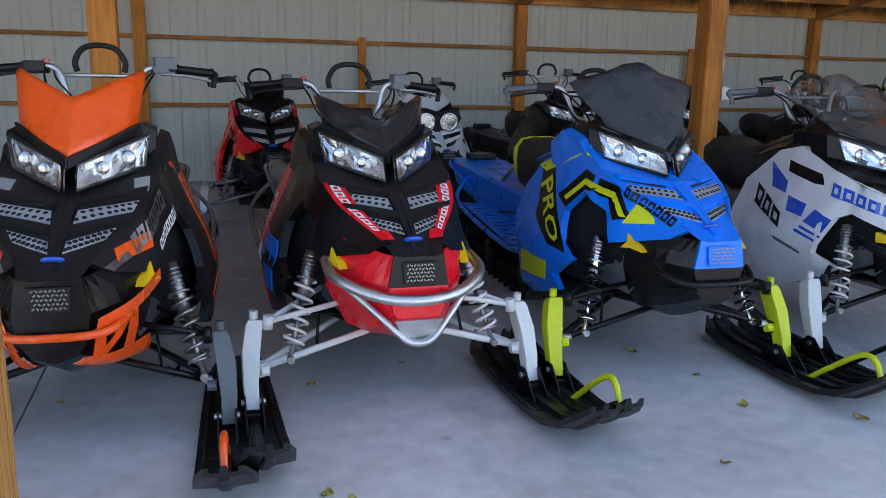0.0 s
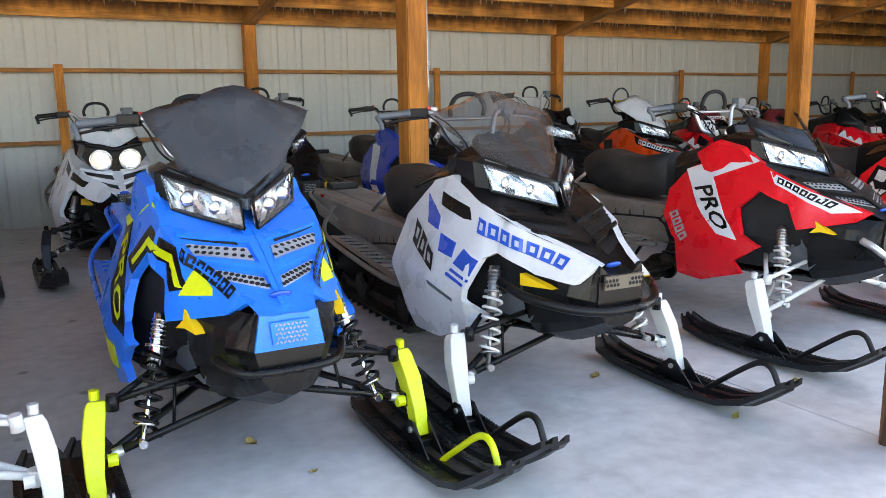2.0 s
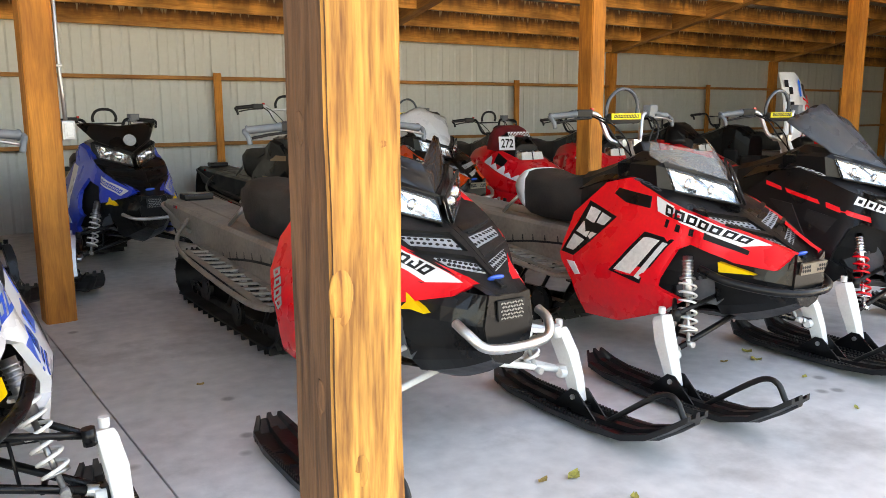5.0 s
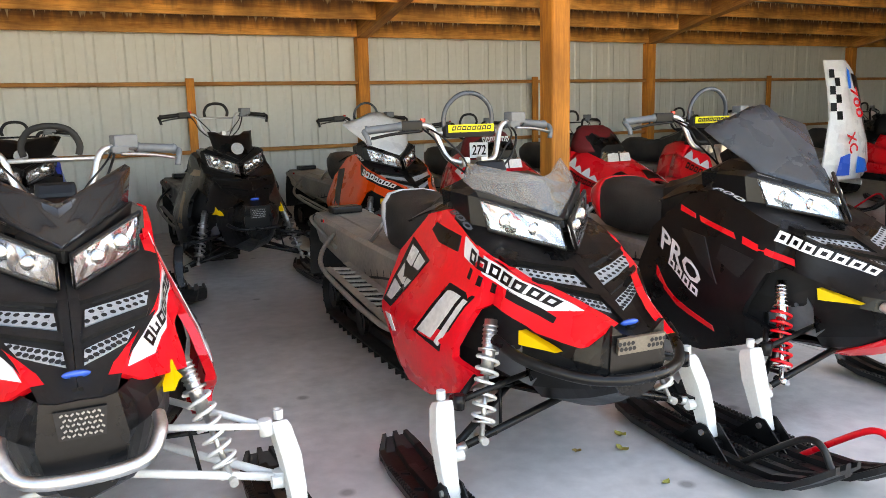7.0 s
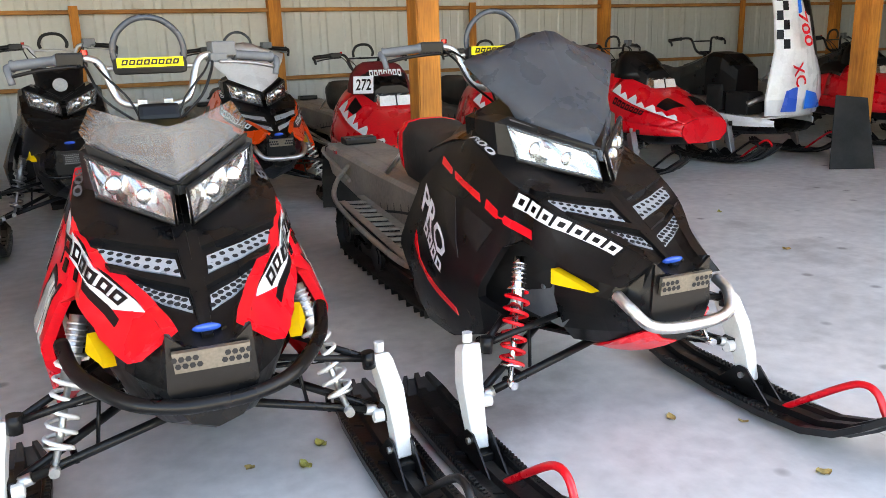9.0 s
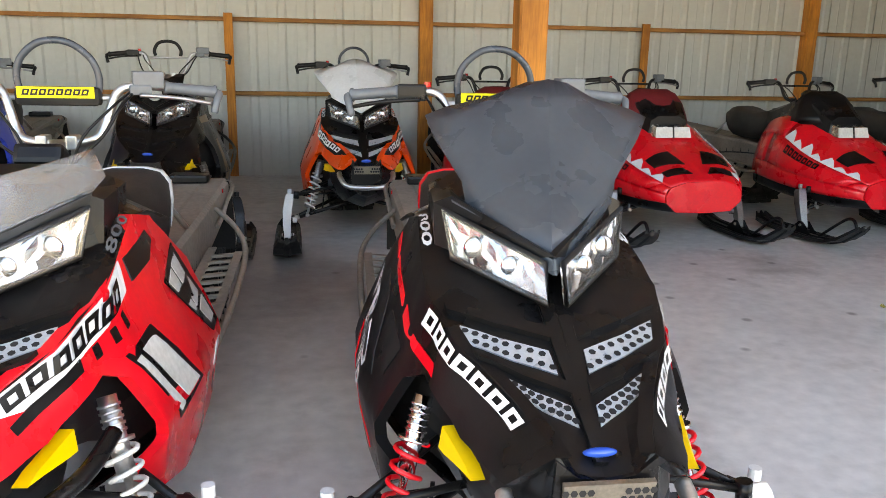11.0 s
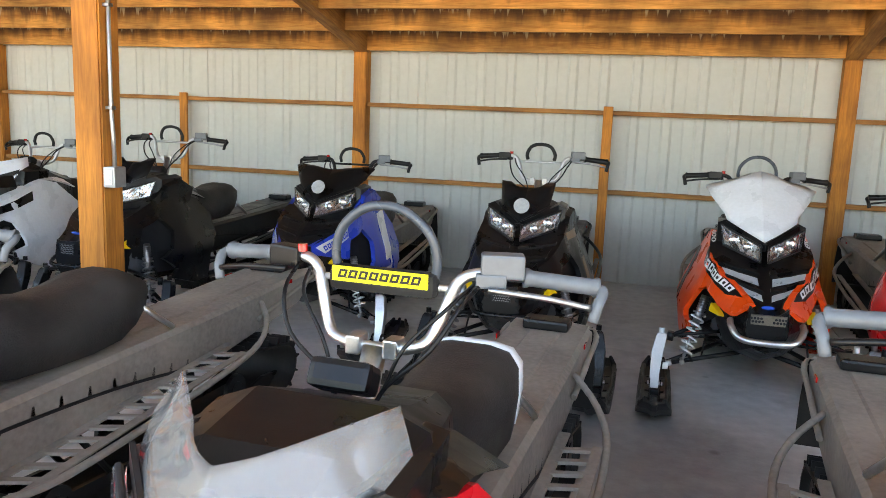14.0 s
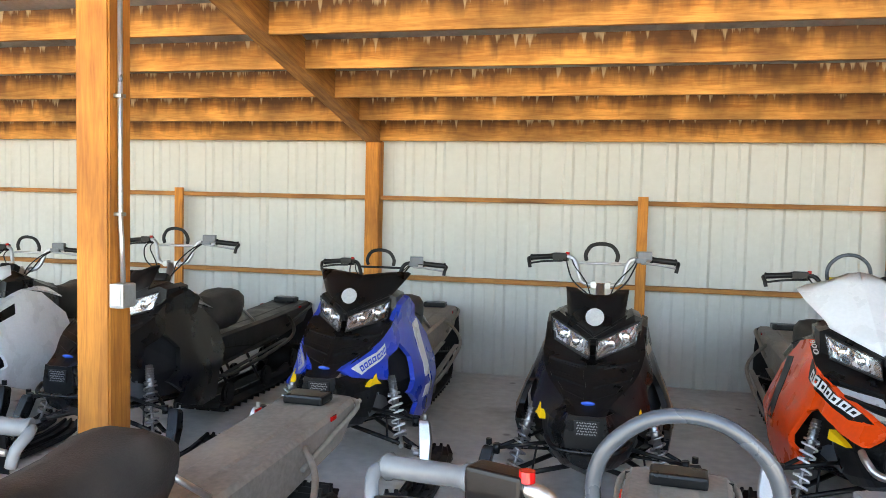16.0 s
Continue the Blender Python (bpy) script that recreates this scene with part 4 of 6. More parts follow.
def build_bars(bm):
    sweep(bm, smooth_line([(-0.40, 0.955, 1.20), (-0.27, 0.915, 1.213), (-0.19, 0.89, 1.215), (-0.15, 0.875, 1.19), (-0.118, 0.85, 1.095), (-0.085, 0.83, 1.06), (0, 0.825, 1.05),
                           (0.085, 0.83, 1.06), (0.118, 0.85, 1.095), (0.15, 0.875, 1.19), (0.19, 0.89, 1.215), (0.27, 0.915, 1.213), (0.40, 0.955, 1.20)], 4), 0.0125, 10)
    sweep(bm, [(-0.148, 0.875, 1.18), (0.148, 0.875, 1.18)], 0.008, 8)
    sweep(bm, [(0, 0.825, 1.05), (0, 0.70, 0.80)], 0.026, 10)
    for sx in (-1, 1):
        box(bm, (sx * 0.04, 0.825, 1.055), (0.03, 0.05, 0.04), bevel=0.004)


def build_grip(bm):
    a, b = Vector((0.275, 0.915, 1.212)), Vector((0.415, 0.96, 1.197))
    sweep(bm, [a.lerp(b, t) for t in (0, 0.05, 0.1, 0.92, 0.96, 1.0)], [0.021, 0.021, 0.017, 0.0175, 0.022, 0.02], 12)
    sweep(bm, smooth_line([b, b + Vector((0.012, -0.02, -0.005)), b + Vector((0.006, -0.045, -0.028)), b + Vector((0.0, -0.05, -0.06))], 3), 0.011, 8)


def build_lever(bm):
    sweep(bm, smooth_line([(0.22, 0.86, 1.19), (0.27, 0.86, 1.188), (0.34, 0.88, 1.18), (0.41, 0.905, 1.165)], 4), [0.007] * 13, 6)


def build_master(bm):
    box(bm, (0.235, 0.90, 1.235), (0.085, 0.05, 0.05), Matrix.Rotation(0.3, 3, "Z"), bevel=0.006)
    box(bm, (0.215, 0.89, 1.205), (0.06, 0.05, 0.03), Matrix.Rotation(0.3, 3, "Z"), bevel=0.005)


def build_switch(bm):
    box(bm, (-0.235, 0.905, 1.21), (0.085, 0.045, 0.05), Matrix.Rotation(-0.3, 3, "Z"), bevel=0.006)


def build_kill(bm):
    disc(bm, (-0.195, 0.885, 1.235), 0.011, 0.016, "z", 12)


def build_strap_low(bm):
    sweep(bm, smooth_line([(-0.085, 0.875, 1.195), (-0.09, 0.87, 1.235), (-0.06, 0.865, 1.285), (0, 0.86, 1.30), (0.06, 0.865, 1.285), (0.09, 0.87, 1.235), (0.085, 0.875, 1.195)], 4), 0.0115, 8)


def build_strap(bm):
    sweep(bm, smooth_line([(-0.10, 0.875, 1.18), (-0.11, 0.87, 1.235), (-0.095, 0.865, 1.29), (-0.05, 0.86, 1.333), (0, 0.86, 1.345), (0.05, 0.86, 1.333), (0.095, 0.865, 1.29), (0.11, 0.87, 1.235), (0.10, 0.875, 1.18)], 4), 0.0102, 8)


def build_pad(bm):
    box(bm, (0, 0.865, 1.185), (0.23, 0.05, 0.055), bevel=0.018)


def build_padmark(bm):
    box(bm, (0.0, 0.838, 1.197), (0.205, 0.004, 0.032))


def build_padmark2(bm):
    v, f = blocks(8)
    vs = [bm.verts.new((-0.09 + 0.18 * a, 0.8345, 1.189 + 0.018 * b)) for a, b in v]
    for q in f:
        bm.faces.new([vs[i] for i in q])


def build_cable(k):
    x, dx, r = ((-0.2, 0.05, 0.0045), (-0.17, 0.09, 0.004), (0.2, -0.06, 0.005), (0.19, -0.1, 0.004))[k]
    return lambda bm: sweep(bm, smooth_line([(x, 0.88, 1.20), (x + 0.3 * dx, 0.79, 1.16), (x + dx, 0.75, 1.08), (x * 0.3, 0.74, 1.0), (x * 0.2, 0.72, 0.95)], 4), r, 6)


def build_gauge(bm):
    box(bm, (0, 0.68, 1.075), (0.13, 0.07, 0.06), Matrix.Rotation(-0.5, 3, "X"), bevel=0.015)


# ---- windshields and lamps ----
SHIELDS = {
    "low": [(0, 0.135, 0.925), (0.215, 0.36, 1.02), (0.24, 0.43, 1.06), (0.205, 0.46, 1.125), (0.10, 0.34, 1.095), (0, 0.25, 1.075)],
    "tall": [(0, 0.12, 0.915), (0.19, 0.36, 1.01), (0.21, 0.44, 1.07), (0.325, 0.62, 1.195), (0.315, 0.65, 1.22), (0.17, 0.66, 1.25), (0.06, 0.655, 1.30), (0, 0.65, 1.31)],
    "race": [(0, 0.08, 0.93), (0.19, 0.33, 1.03), (0.215, 0.45, 1.21), (0.205, 0.47, 1.225), (0, 0.24, 1.13)],
    "blade": [(0, 0.13, 0.92), (0.20, 0.37, 1.02), (0.225, 0.46, 1.135), (0.21, 0.47, 1.145), (0.02, 0.25, 1.06), (0, 0.245, 1.055)],
    "wing": [(0, 0.12, 0.915), (0.20, 0.36, 1.01), (0.24, 0.42, 1.06), (0.30, 0.52, 1.15), (0.27, 0.52, 1.165), (0.12, 0.49, 1.15), (0, 0.46, 1.135)],
    "notch": [(0, 0.15, 0.93), (0.15, 0.32, 1.02), (0.17, 0.42, 1.16), (0.11, 0.42, 1.155), (0.07, 0.40, 1.13), (0, 0.39, 1.125)],
}


def build_shield(kind, lean=0.0):
    """A shield pane; some lean over to one side."""
    def f(bm):
        P = SHIELDS[kind]
        k = len(P)
        for sx in (-1, 1):
            q = [Vector((sx * a + lean * (c - 0.92), b, c)) for a, b, c in P]
            # the half pane as strips between ridge and outer edge, bowed a little
            ridge0, ridge1 = q[0], q[-1]
            outer = q[1:-1]
            n = 6
            rows = []
            for i in range(n + 1):
                t = i / n
                r = ridge0.lerp(ridge1, t)
                tt = t * (len(outer) - 1)
                j = min(int(tt), len(outer) - 2)
                o = outer[j].lerp(outer[j + 1], tt - j)
                row = []
                for m in range(6):
                    w = r.lerp(o, m / 5)
                    w.y -= 0.018 * math.sin(math.pi * m / 5)
                    row.append(w)
                rows.append(row)
            front = [[bm.verts.new(w) for w in row] for row in rows]
            nb = (outer[len(outer) // 2] - ridge0).cross(ridge1 - ridge0).normalized() * 0.006
            nb = nb if nb.y > 0 else -nb
            back = [[bm.verts.new(w + nb) for w in row] for row in rows]
            for i in range(n):
                for m in range(5):
                    a = bm.faces.new((front[i][m], front[i][m + 1], front[i + 1][m + 1], front[i + 1][m]))
                    b = bm.faces.new((back[i][m], back[i + 1][m], back[i + 1][m + 1], back[i][m + 1]))
                    a.smooth = b.smooth = True
            for i in range(n):
                bm.faces.new((front[i][5], back[i][5], back[i + 1][5], front[i + 1][5]))
            for m in range(5):
                bm.faces.new((front[0][m], back[0][m], back[0][m + 1], front[0][m + 1]))
                bm.faces.new((front[n][m], front[n][m + 1], back[n][m + 1], back[n][m]))
        bmesh.ops.recalc_face_normals(bm, faces=bm.faces)
    return f


def build_shield_rim(kind):
    def f(bm):
        a, b = Vector(SHIELDS[kind][0]), Vector(SHIELDS[kind][1])
        for sx in (-1, 1):
            u = Vector((sx * a.x, a.y - 0.006, a.z))
            v = Vector((sx * b.x, b.y - 0.006, b.z))
            slab(bm, [u + Vector((0, -0.012, -0.022)), v + Vector((0, -0.012, -0.022)), v + Vector((sx * 0.01, 0.0, 0.012)), u + Vector((0, 0, 0.012))], 0.01)
    return f


LAMP = [(0.012, 0.075, 0.83), (0.20, 0.295, 0.885), (0.218, 0.335, 0.995), (0.012, 0.12, 0.912)]


def lamp_q(sx, d=0.0):
    n = Vector((sx * 0.55, -0.75, 0.35)).normalized()
    return [Vector((sx * x, y, z)) + n * d for x, y, z in LAMP]


def build_pod(bm):
    """Black housing behind and round the headlights."""
    ring0 = [(-0.24, 0.36, 0.86), (-0.245, 0.38, 1.01), (-0.20, 0.36, 1.03), (0, 0.105, 0.935), (0.20, 0.36, 1.03), (0.245, 0.38, 1.01), (0.24, 0.36, 0.86), (0, 0.07, 0.80)]
    ring1 = [(x * 0.92, y + 0.28, z) for x, y, z in ring0]
    loft(bm, [ring0, ring1])


def build_lamp(sx):
    def f(bm):
        q = lamp_q(sx, 0.006)
        n, m = 8, 3
        vs = {}
        for i in range(n + 1):
            for j in range(m + 1):
                u, v = i / n, j / m
                w = (q[0] * (1 - u) + q[1] * u) * (1 - v) + (q[3] * (1 - u) + q[2] * u) * v
                dep = 0.014 * (math.sin(math.pi * u * 2) ** 2) * math.sin(math.pi * v) + (0.004 if (i + j) % 2 else 0)
                vs[i, j] = bm.verts.new(w + Vector((0, dep, 0)))
        for i in range(n):
            for j in range(m):
                bm.faces.new((vs[i, j], vs[i + 1, j], vs[i + 1, j + 1], vs[i, j + 1]))
    return f


def build_bulb(sx, u):
    def f(bm):
        q = lamp_q(sx, 0.008)
        c = (q[0] * (1 - u) + q[1] * u) * 0.5 + (q[3] * (1 - u) + q[2] * u) * 0.5
        bmesh.ops.create_uvsphere(bm, u_segments=12, v_segments=8, radius=0.02 + 0.012 * u, matrix=Matrix.Translation(c) @ Matrix.Diagonal((1, 0.4, 1, 1)))
        for g in bm.faces:
            g.smooth = True
    return f


def build_lens(sx):
    def f(bm):
        slab(bm, lamp_q(sx, 0.024), 0.003)
    return f


def build_lampframe(sx):
    def f(bm):
        q = lamp_q(sx, 0.016)
        sweep(bm, q, 0.008, 6, closed=True)
    return f


def build_fin(bm):
    """Raised shoulder beside the headlight."""
    inner = [(0.225, 0.20, 0.80), (0.232, 0.27, 0.90), (0.238, 0.40, 1.0), (0.245, 0.58, 1.035), (0.25, 0.70, 0.97), (0.27, 0.62, 0.88), (0.25, 0.36, 0.82)]
    outer = [(x + 0.035 - 0.02 * (z - 0.8), y + 0.02, z - 0.015) for x, y, z in inner]
    loft(bm, [inner, outer])


def build_badge(bm):
    bmesh.ops.create_uvsphere(bm, u_segments=18, v_segments=8, radius=0.03, matrix=Matrix.Translation((0, -0.150, 0.685)) @ Matrix.Rotation(radians(-28), 4, "X") @ Matrix.Diagonal((1.15, 0.75, 0.35, 1)))
    for g in bm.faces:
        g.smooth = True


def build_noseplate(bm):
    slab(bm, [(-0.084, -0.188, 0.575), (0.084, -0.188, 0.575), (0.088, -0.199, 0.628), (-0.088, -0.199, 0.628)], 0.012)


def build_nosehex(sx):
    def f(bm):
        for i in range(4):
            for j in range(2):
                x, z = sx * (0.028 + 0.016 * i + (0.008 if j else 0)), 0.592 + 0.018 * j
                bm.faces.new([bm.verts.new((x + 0.0075 * math.cos(k * math.pi / 3), -0.2015 - (z - 0.60) * 0.18, z + 0.0075 * math.sin(k * math.pi / 3))) for k in range(6)])
    return f


def build_grille(bm):
    slab(bm, [(-0.075, -0.196, 0.555), (0.075, -0.196, 0.555), (0.085, -0.198, 0.635), (-0.085, -0.198, 0.635)], 0.008)


def build_grille_bars(bm):
    for i in range(5):
        for j in range(8):
            box(bm, (-0.06 + 0.017 * j + (0.008 if i % 2 else 0), -0.203, 0.567 + 0.0145 * i), (0.011, 0.004, 0.005), Matrix.Rotation(0.5 if j % 2 else -0.5, 3, "Y"))


def build_bumper(kind):
    def f(bm):
        if kind == "bow":
            sweep(bm, smooth_line([(-0.335, 0.07, 0.55), (-0.30, -0.06, 0.51), (-0.20, -0.21, 0.483), (-0.10, -0.272, 0.474), (0, -0.285, 0.472), (0.10, -0.272, 0.474), (0.20, -0.21, 0.483), (0.30, -0.06, 0.51), (0.335, 0.07, 0.55)], 5), 0.019, 10)
        elif kind == "u":
            sweep(bm, smooth_line([(-0.18, -0.19, 0.545), (-0.175, -0.25, 0.52), (-0.13, -0.30, 0.475), (0, -0.315, 0.465), (0.13, -0.30, 0.475), (0.175, -0.25, 0.52), (0.18, -0.19, 0.545)], 5), 0.0175, 10)
        elif kind == "wide":
            sweep(bm, smooth_line([(-0.27, 0.02, 0.575), (-0.26, -0.14, 0.545), (-0.14, -0.26, 0.505), (0, -0.30, 0.495), (0.14, -0.26, 0.505), (0.26, -0.14, 0.545), (0.27, 0.02, 0.575)], 5), 0.019, 10)
            sweep(bm, smooth_line([(-0.25, -0.13, 0.54), (-0.10, -0.24, 0.40), (-0.035, -0.27, 0.345), (0.035, -0.27, 0.345), (0.10, -0.24, 0.40), (0.25, -0.13, 0.54)], 4), 0.0135, 8)
            slab(bm, [(-0.085, -0.262, 0.42), (0.085, -0.262, 0.42), (0.04, -0.245, 0.33), (-0.04, -0.245, 0.33)], 0.012)
        else:
            sweep(bm, smooth_line([(-0.2, -0.14, 0.50), (-0.14, -0.25, 0.475), (0, -0.27, 0.47), (0.14, -0.25, 0.475), (0.2, -0.14, 0.50)], 5), 0.013, 8)
    return f


def sled(name, x, y, rz, P):
    """One snowmobile, its ski legs at (x, y), its nose towards the open side of the shed."""
    indy = P.get("shape") == "indy"
    axys = bool(P.get("fins"))
    G = SHAPES["indy" if indy else "axys" if axys else "pro"]
    e = tagged(empty("snowmobile", x, y, 0, rz), P["label"], "snowmobile", P.get("group", "parked snowmobiles"))
    hood, strip, side, belly = P.get("hood", "black"), P.get("strip", "red"), P.get("side", "red"), P.get("belly", "black")

    def pb(nm, m, corners, n=6, mm=4, off=0.0, th=0.008, sides=(-1, 1), lab="", joined=False, par=None):
        if joined:
            bm = bmesh.new()
            for sd in sides:
                patch(bm, G, sd, corners, n, mm * (2 if indy else 1), off, th, indy)
            bmesh.ops.remove_doubles(bm, verts=bm.verts, dist=0.0004)
            return [part(nm, bm, m, par or e, lab)]
        out = []
        for sd in sides:
            bm = bmesh.new()
            patch(bm, G, sd, corners, n, mm * (2 if indy else 1), off, th, indy)
            out.append(part(nm, bm, m, par or e, lab))
        return out

    # bodywork
    hood_ob = pb("hood", hood, ((0, 0), (4.2, 0), (4.2, 2), (0, 2)), 14, 4, 0.0, 0.01, joined=True)[0]
    pb("cowl", P.get("cowl", hood), ((4.2, 0), (6, 0), (6, 2), (4.2, 2)), 6, 4, 0.0, 0.01, joined=True)
    if not indy:
        for sd in B2:
            bm = bmesh.new()
            side_poly(bm, sd, SIDE_A if axys else SIDE_P, 0.0, 0.03, 0.05)
            part("side_panel", bm, side, e)
        pb("shock_bay", "void", ((1.6, 2.1), (4.6, 2.1), (5.0, 5), (1.6, 5)), 6, 5, -0.05, 0.006)
        pb("belly_pan", belly, ((0, 2.02), (1.9, 2.6), (2.2, 6), (0, 6)), 7, 8, -0.004, 0.01, joined=True)
        pb("belly_floor", "black", ((2.2, 5), (6, 5), (6, 6), (2.2, 6)), 5, 2, -0.012, 0.01, joined=True)
        pb("rear_shroud", "black", ((4.6, 2.1), (6, 2.1), (6, 5.2), (4.6, 5.2)), 4, 5, -0.075, 0.008)
        if P.get("chin"):
            pb("chin_panel", P["chin"], P.get("chin_c", ((0.05, 4.3), (1.7, 5.3), (2.6, 6), (0.05, 6))), 5, 4, 0.005, 0.008, joined=True)
        rf = [(-0.14, 0.592), (-0.08, 0.60), (-0.03, 0.592), (-0.055, 0.62), (-0.04, 0.65), (-0.09, 0.622)] if axys else [(-0.035, 0.602), (-0.05, 0.560), (-0.205, 0.567)]
        for sd in B2:
            bm = bmesh.new()
            side_poly(bm, sd, rf, 0.006, 0.03, 0.08)
            part("side_reflector", bm, "yellow", e)
    else:
        pb("upper_side_panel", strip, ((0.5, 2), (5.0, 2), (5.0, 3), (0.9, 3)), 10, 2, 0.006, 0.014)
        pb("side_panel", side, ((0.0, 3), (6, 3), (6, 4), (0, 4)), 8, 2, 0.004, 0.012)
        pb("upper_side_panel_rear", strip, ((5.0, 2), (6.0, 2), (6.0, 3), (5.0, 3)), 3, 2, 0.005, 0.012)
        pb("nose_cap", strip, ((0, 2), (0.5, 2), (0.9, 3), (0, 3)), 3, 2, 0.004, 0.012)
        pb("belly_pan", "black", ((0, 4), (6, 4), (6, 6), (0, 6)), 8, 4, -0.01, 0.01, joined=True)
    bm = bmesh.new()
    low_p = 3 if P.get("nosecol") else 6
    ringv = [surf(G, 0, p, 1) for p in range(low_p + 1)] + [surf(G, 0, p, -1) for p in range(low_p if low_p < 6 else 5, 0, -1)]
    bm.faces.new([bm.verts.new(v) for v in ringv])
    r = bmesh.ops.extrude_face_region(bm, geom=list(bm.faces))
    bmesh.ops.translate(bm, verts=[v for v in r["geom"] if isinstance(v, bmesh.types.BMVert)], vec=(0, -0.012, 0))
    bmesh.ops.recalc_face_normals(bm, faces=bm.faces)
    if low_p < 6:
        bl = bmesh.new()
        bl.faces.new([bl.verts.new(surf(G, 0, p, sd)) for sd, p in ((1, 3), (1, 4), (1, 5), (1, 6), (-1, 5), (-1, 4), (-1, 3))])
        r = bmesh.ops.extrude_face_region(bl, geom=list(bl.faces))
        bmesh.ops.translate(bl, verts=[v for v in r["geom"] if isinstance(v, bmesh.types.BMVert)], vec=(0, -0.010, 0))
        bmesh.ops.recalc_face_normals(bl, faces=bl.faces)
        part("chin_plate", bl, belly, e)
    part("nose_panel", bm, hood if indy else P.get("nosecol", belly), e)
    # vents
    if not indy:
        for s0, p0, p1 in ((1.62, 0.3, 1.7), (0.92, 0.3, 1.6)):
            for sd in (-1, 1):
                c = ((s0, p0), (s0 + 0.42, p1), (s0 + 0.70, p1), (s0 + 0.30, p0))
                bm = bmesh.new()
                patch(bm, G, sd, c, 4, 1, 0.004, 0.006)
                v = part("hood_vent", bm, P.get("vent", "mesh"), e)
                if P.get("front"):
                    bm = bmesh.new()
                    hexes(bm, G, sd, c, 8, 2, 0.0055)
                    part("vent_mesh", bm, "void", v)
        for s0 in (1.32, 0.62):      # raised lip over each vent
            pb("hood_rib", hood, ((s0 + 0.72, 0.2), (s0 + 1.2, 1.8), (s0 + 1.32, 1.8), (s0 + 0.88, 0.2)), 4, 2, 0.014, 0.016)
        if axys:                     # dark intakes under the headlights
            pb("hood_intake", "void", ((2.05, 0.45), (2.5, 1.75), (2.68, 1.75), (2.22, 0.45)), 4, 2, 0.003, 0.004)
        if P.get("ridge"):
            pb("hood_ridge", hood, ((0.3, 0), (3.2, 0), (3.2, 0.22), (0.3, 0.22)), 8, 1, 0.012, 0.014, joined=True)
        nose_at = (0, -0.085, 0.022) if axys else (0, -0.115, -0.036)
        cached("badge", "badge", "bluelogo", e, build_badge, "blue oval badge").location = nose_at
        if P.get("nose") == "plate":
            np_ = cached("noseplate", "nose_plate", "plate", e, build_noseplate)
            np_.location = (0, -0.13, -0.005)
            for sx in B2:
                cached(("nosehex", sx), "plate_mesh", "void", np_, build_nosehex(sx))
        else:
            g = cached(("grille", P.get("nosecol", "dark")), "nose_grille", P.get("nosecol", "dark"), e, build_grille)
            g.location, g.scale = (0, -0.122, 0.075), (0.7, 1, 0.9)
            cached("grillebars", "grille_mesh", "steel", g, build_grille_bars)
        if P.get("fins"):
            for sd, mir in ((1, False), (-1, True)):
                cached(("fin", P["fins"], sd), "cowl_fin", P["fins"], e, build_fin, mirror=mir)
        # headlights
        lift = (0, 0, 0.03 if axys else 0.0)
        cached("pod", "headlight_pod", "black", e, build_pod).location = lift
        for sx in (-1, 1):
            l = cached(("lamp", sx), "headlight", "lamp", e, build_lamp(sx), "faceted chrome headlight")
            l.location = lift
            for u in (0.36, 0.72):
                cached(("bulb", sx, u), "projector", "chrome", l, build_bulb(sx, u))
            cached(("lens", sx), "lens", "lens", l, build_lens(sx))
            cached(("lf", sx), "lamp_frame", P.get("lampframe", "dark"), l, build_lampframe(sx))
        if P.get("round"):
            bm = bmesh.new()
            loft(bm, [[(x * k, y, z) for x, z in ((-0.23, 0.90), (-0.20, 0.985), (-0.10, 0.96), (0, 0.935), (0.10, 0.96), (0.20, 0.985), (0.23, 0.90), (0.15, 0.80), (0, 0.765), (-0.15, 0.80))] for y, k in ((0.045, 1.0), (0.30, 1.05))])
            lh = part("lamp_housing", bm, "black", e)
            for sx in B2:
                bm = bmesh.new()
                disc(bm, (sx * 0.105, 0.04, 0.875), 0.072, 0.03, "y", 24)
                rl = part("round_lamp", bm, "lamp", lh, "round chrome headlight")
                bm = bmesh.new()
                ring(bm, (sx * 0.105, 0.022, 0.875), 0.074, 0.010, "y", 24)
                part("lamp_ring", bm, "chrome", lh)
            bm = bmesh.new()
            sweep(bm, smooth_line([(-0.20, 0.06, 0.985), (-0.10, 0.03, 0.975), (0, 0.02, 0.95), (0.10, 0.03, 0.975), (0.20, 0.06, 0.985)], 4), 0.018, 8)
            part("brow", bm, "black", lh)
        kind, sm = P.get("shield", ("low", "clear"))
        lean = P.get("lean", 0)
        w = cached(("shield", kind, sm, lean), "windshield", sm, e, build_shield(kind, lean))
        w.location = lift
        cached(("rim", kind, P.get("rim", "black")), "windshield_rim", P.get("rim", "black"), w, build_shield_rim(kind))
        if P.get("mark"):
            bm = bmesh.new()
            disc(bm, (0, 0.19, 1.03), 0.048, 0.006, "y", 20)
            bmesh.ops.rotate(bm, verts=bm.verts, cent=(0, 0.19, 1.03), matrix=Matrix.Rotation(radians(-25), 3, "X"))
            part("round_sticker", bm, "sticker", w, "round pale sticker")
    else:
        bm = bmesh.new()
        loft(bm, [[(-w, y, z0), (w, y, z0), (w * 0.9, y + 0.02, z1), (-w * 0.9, y + 0.02, z1)] for w, y, z0, z1 in ((0.15, 0.13, 0.765, 0.84), (0.16, 0.24, 0.77, 0.875))])
        l = part("headlight", bm, "lamp", e, "wide rectangular headlight")
        bm = bmesh.new()
        slab(bm, [(-0.152, 0.122, 0.762), (0.152, 0.122, 0.762), (0.14, 0.142, 0.842), (-0.14, 0.142, 0.842)], 0.004)
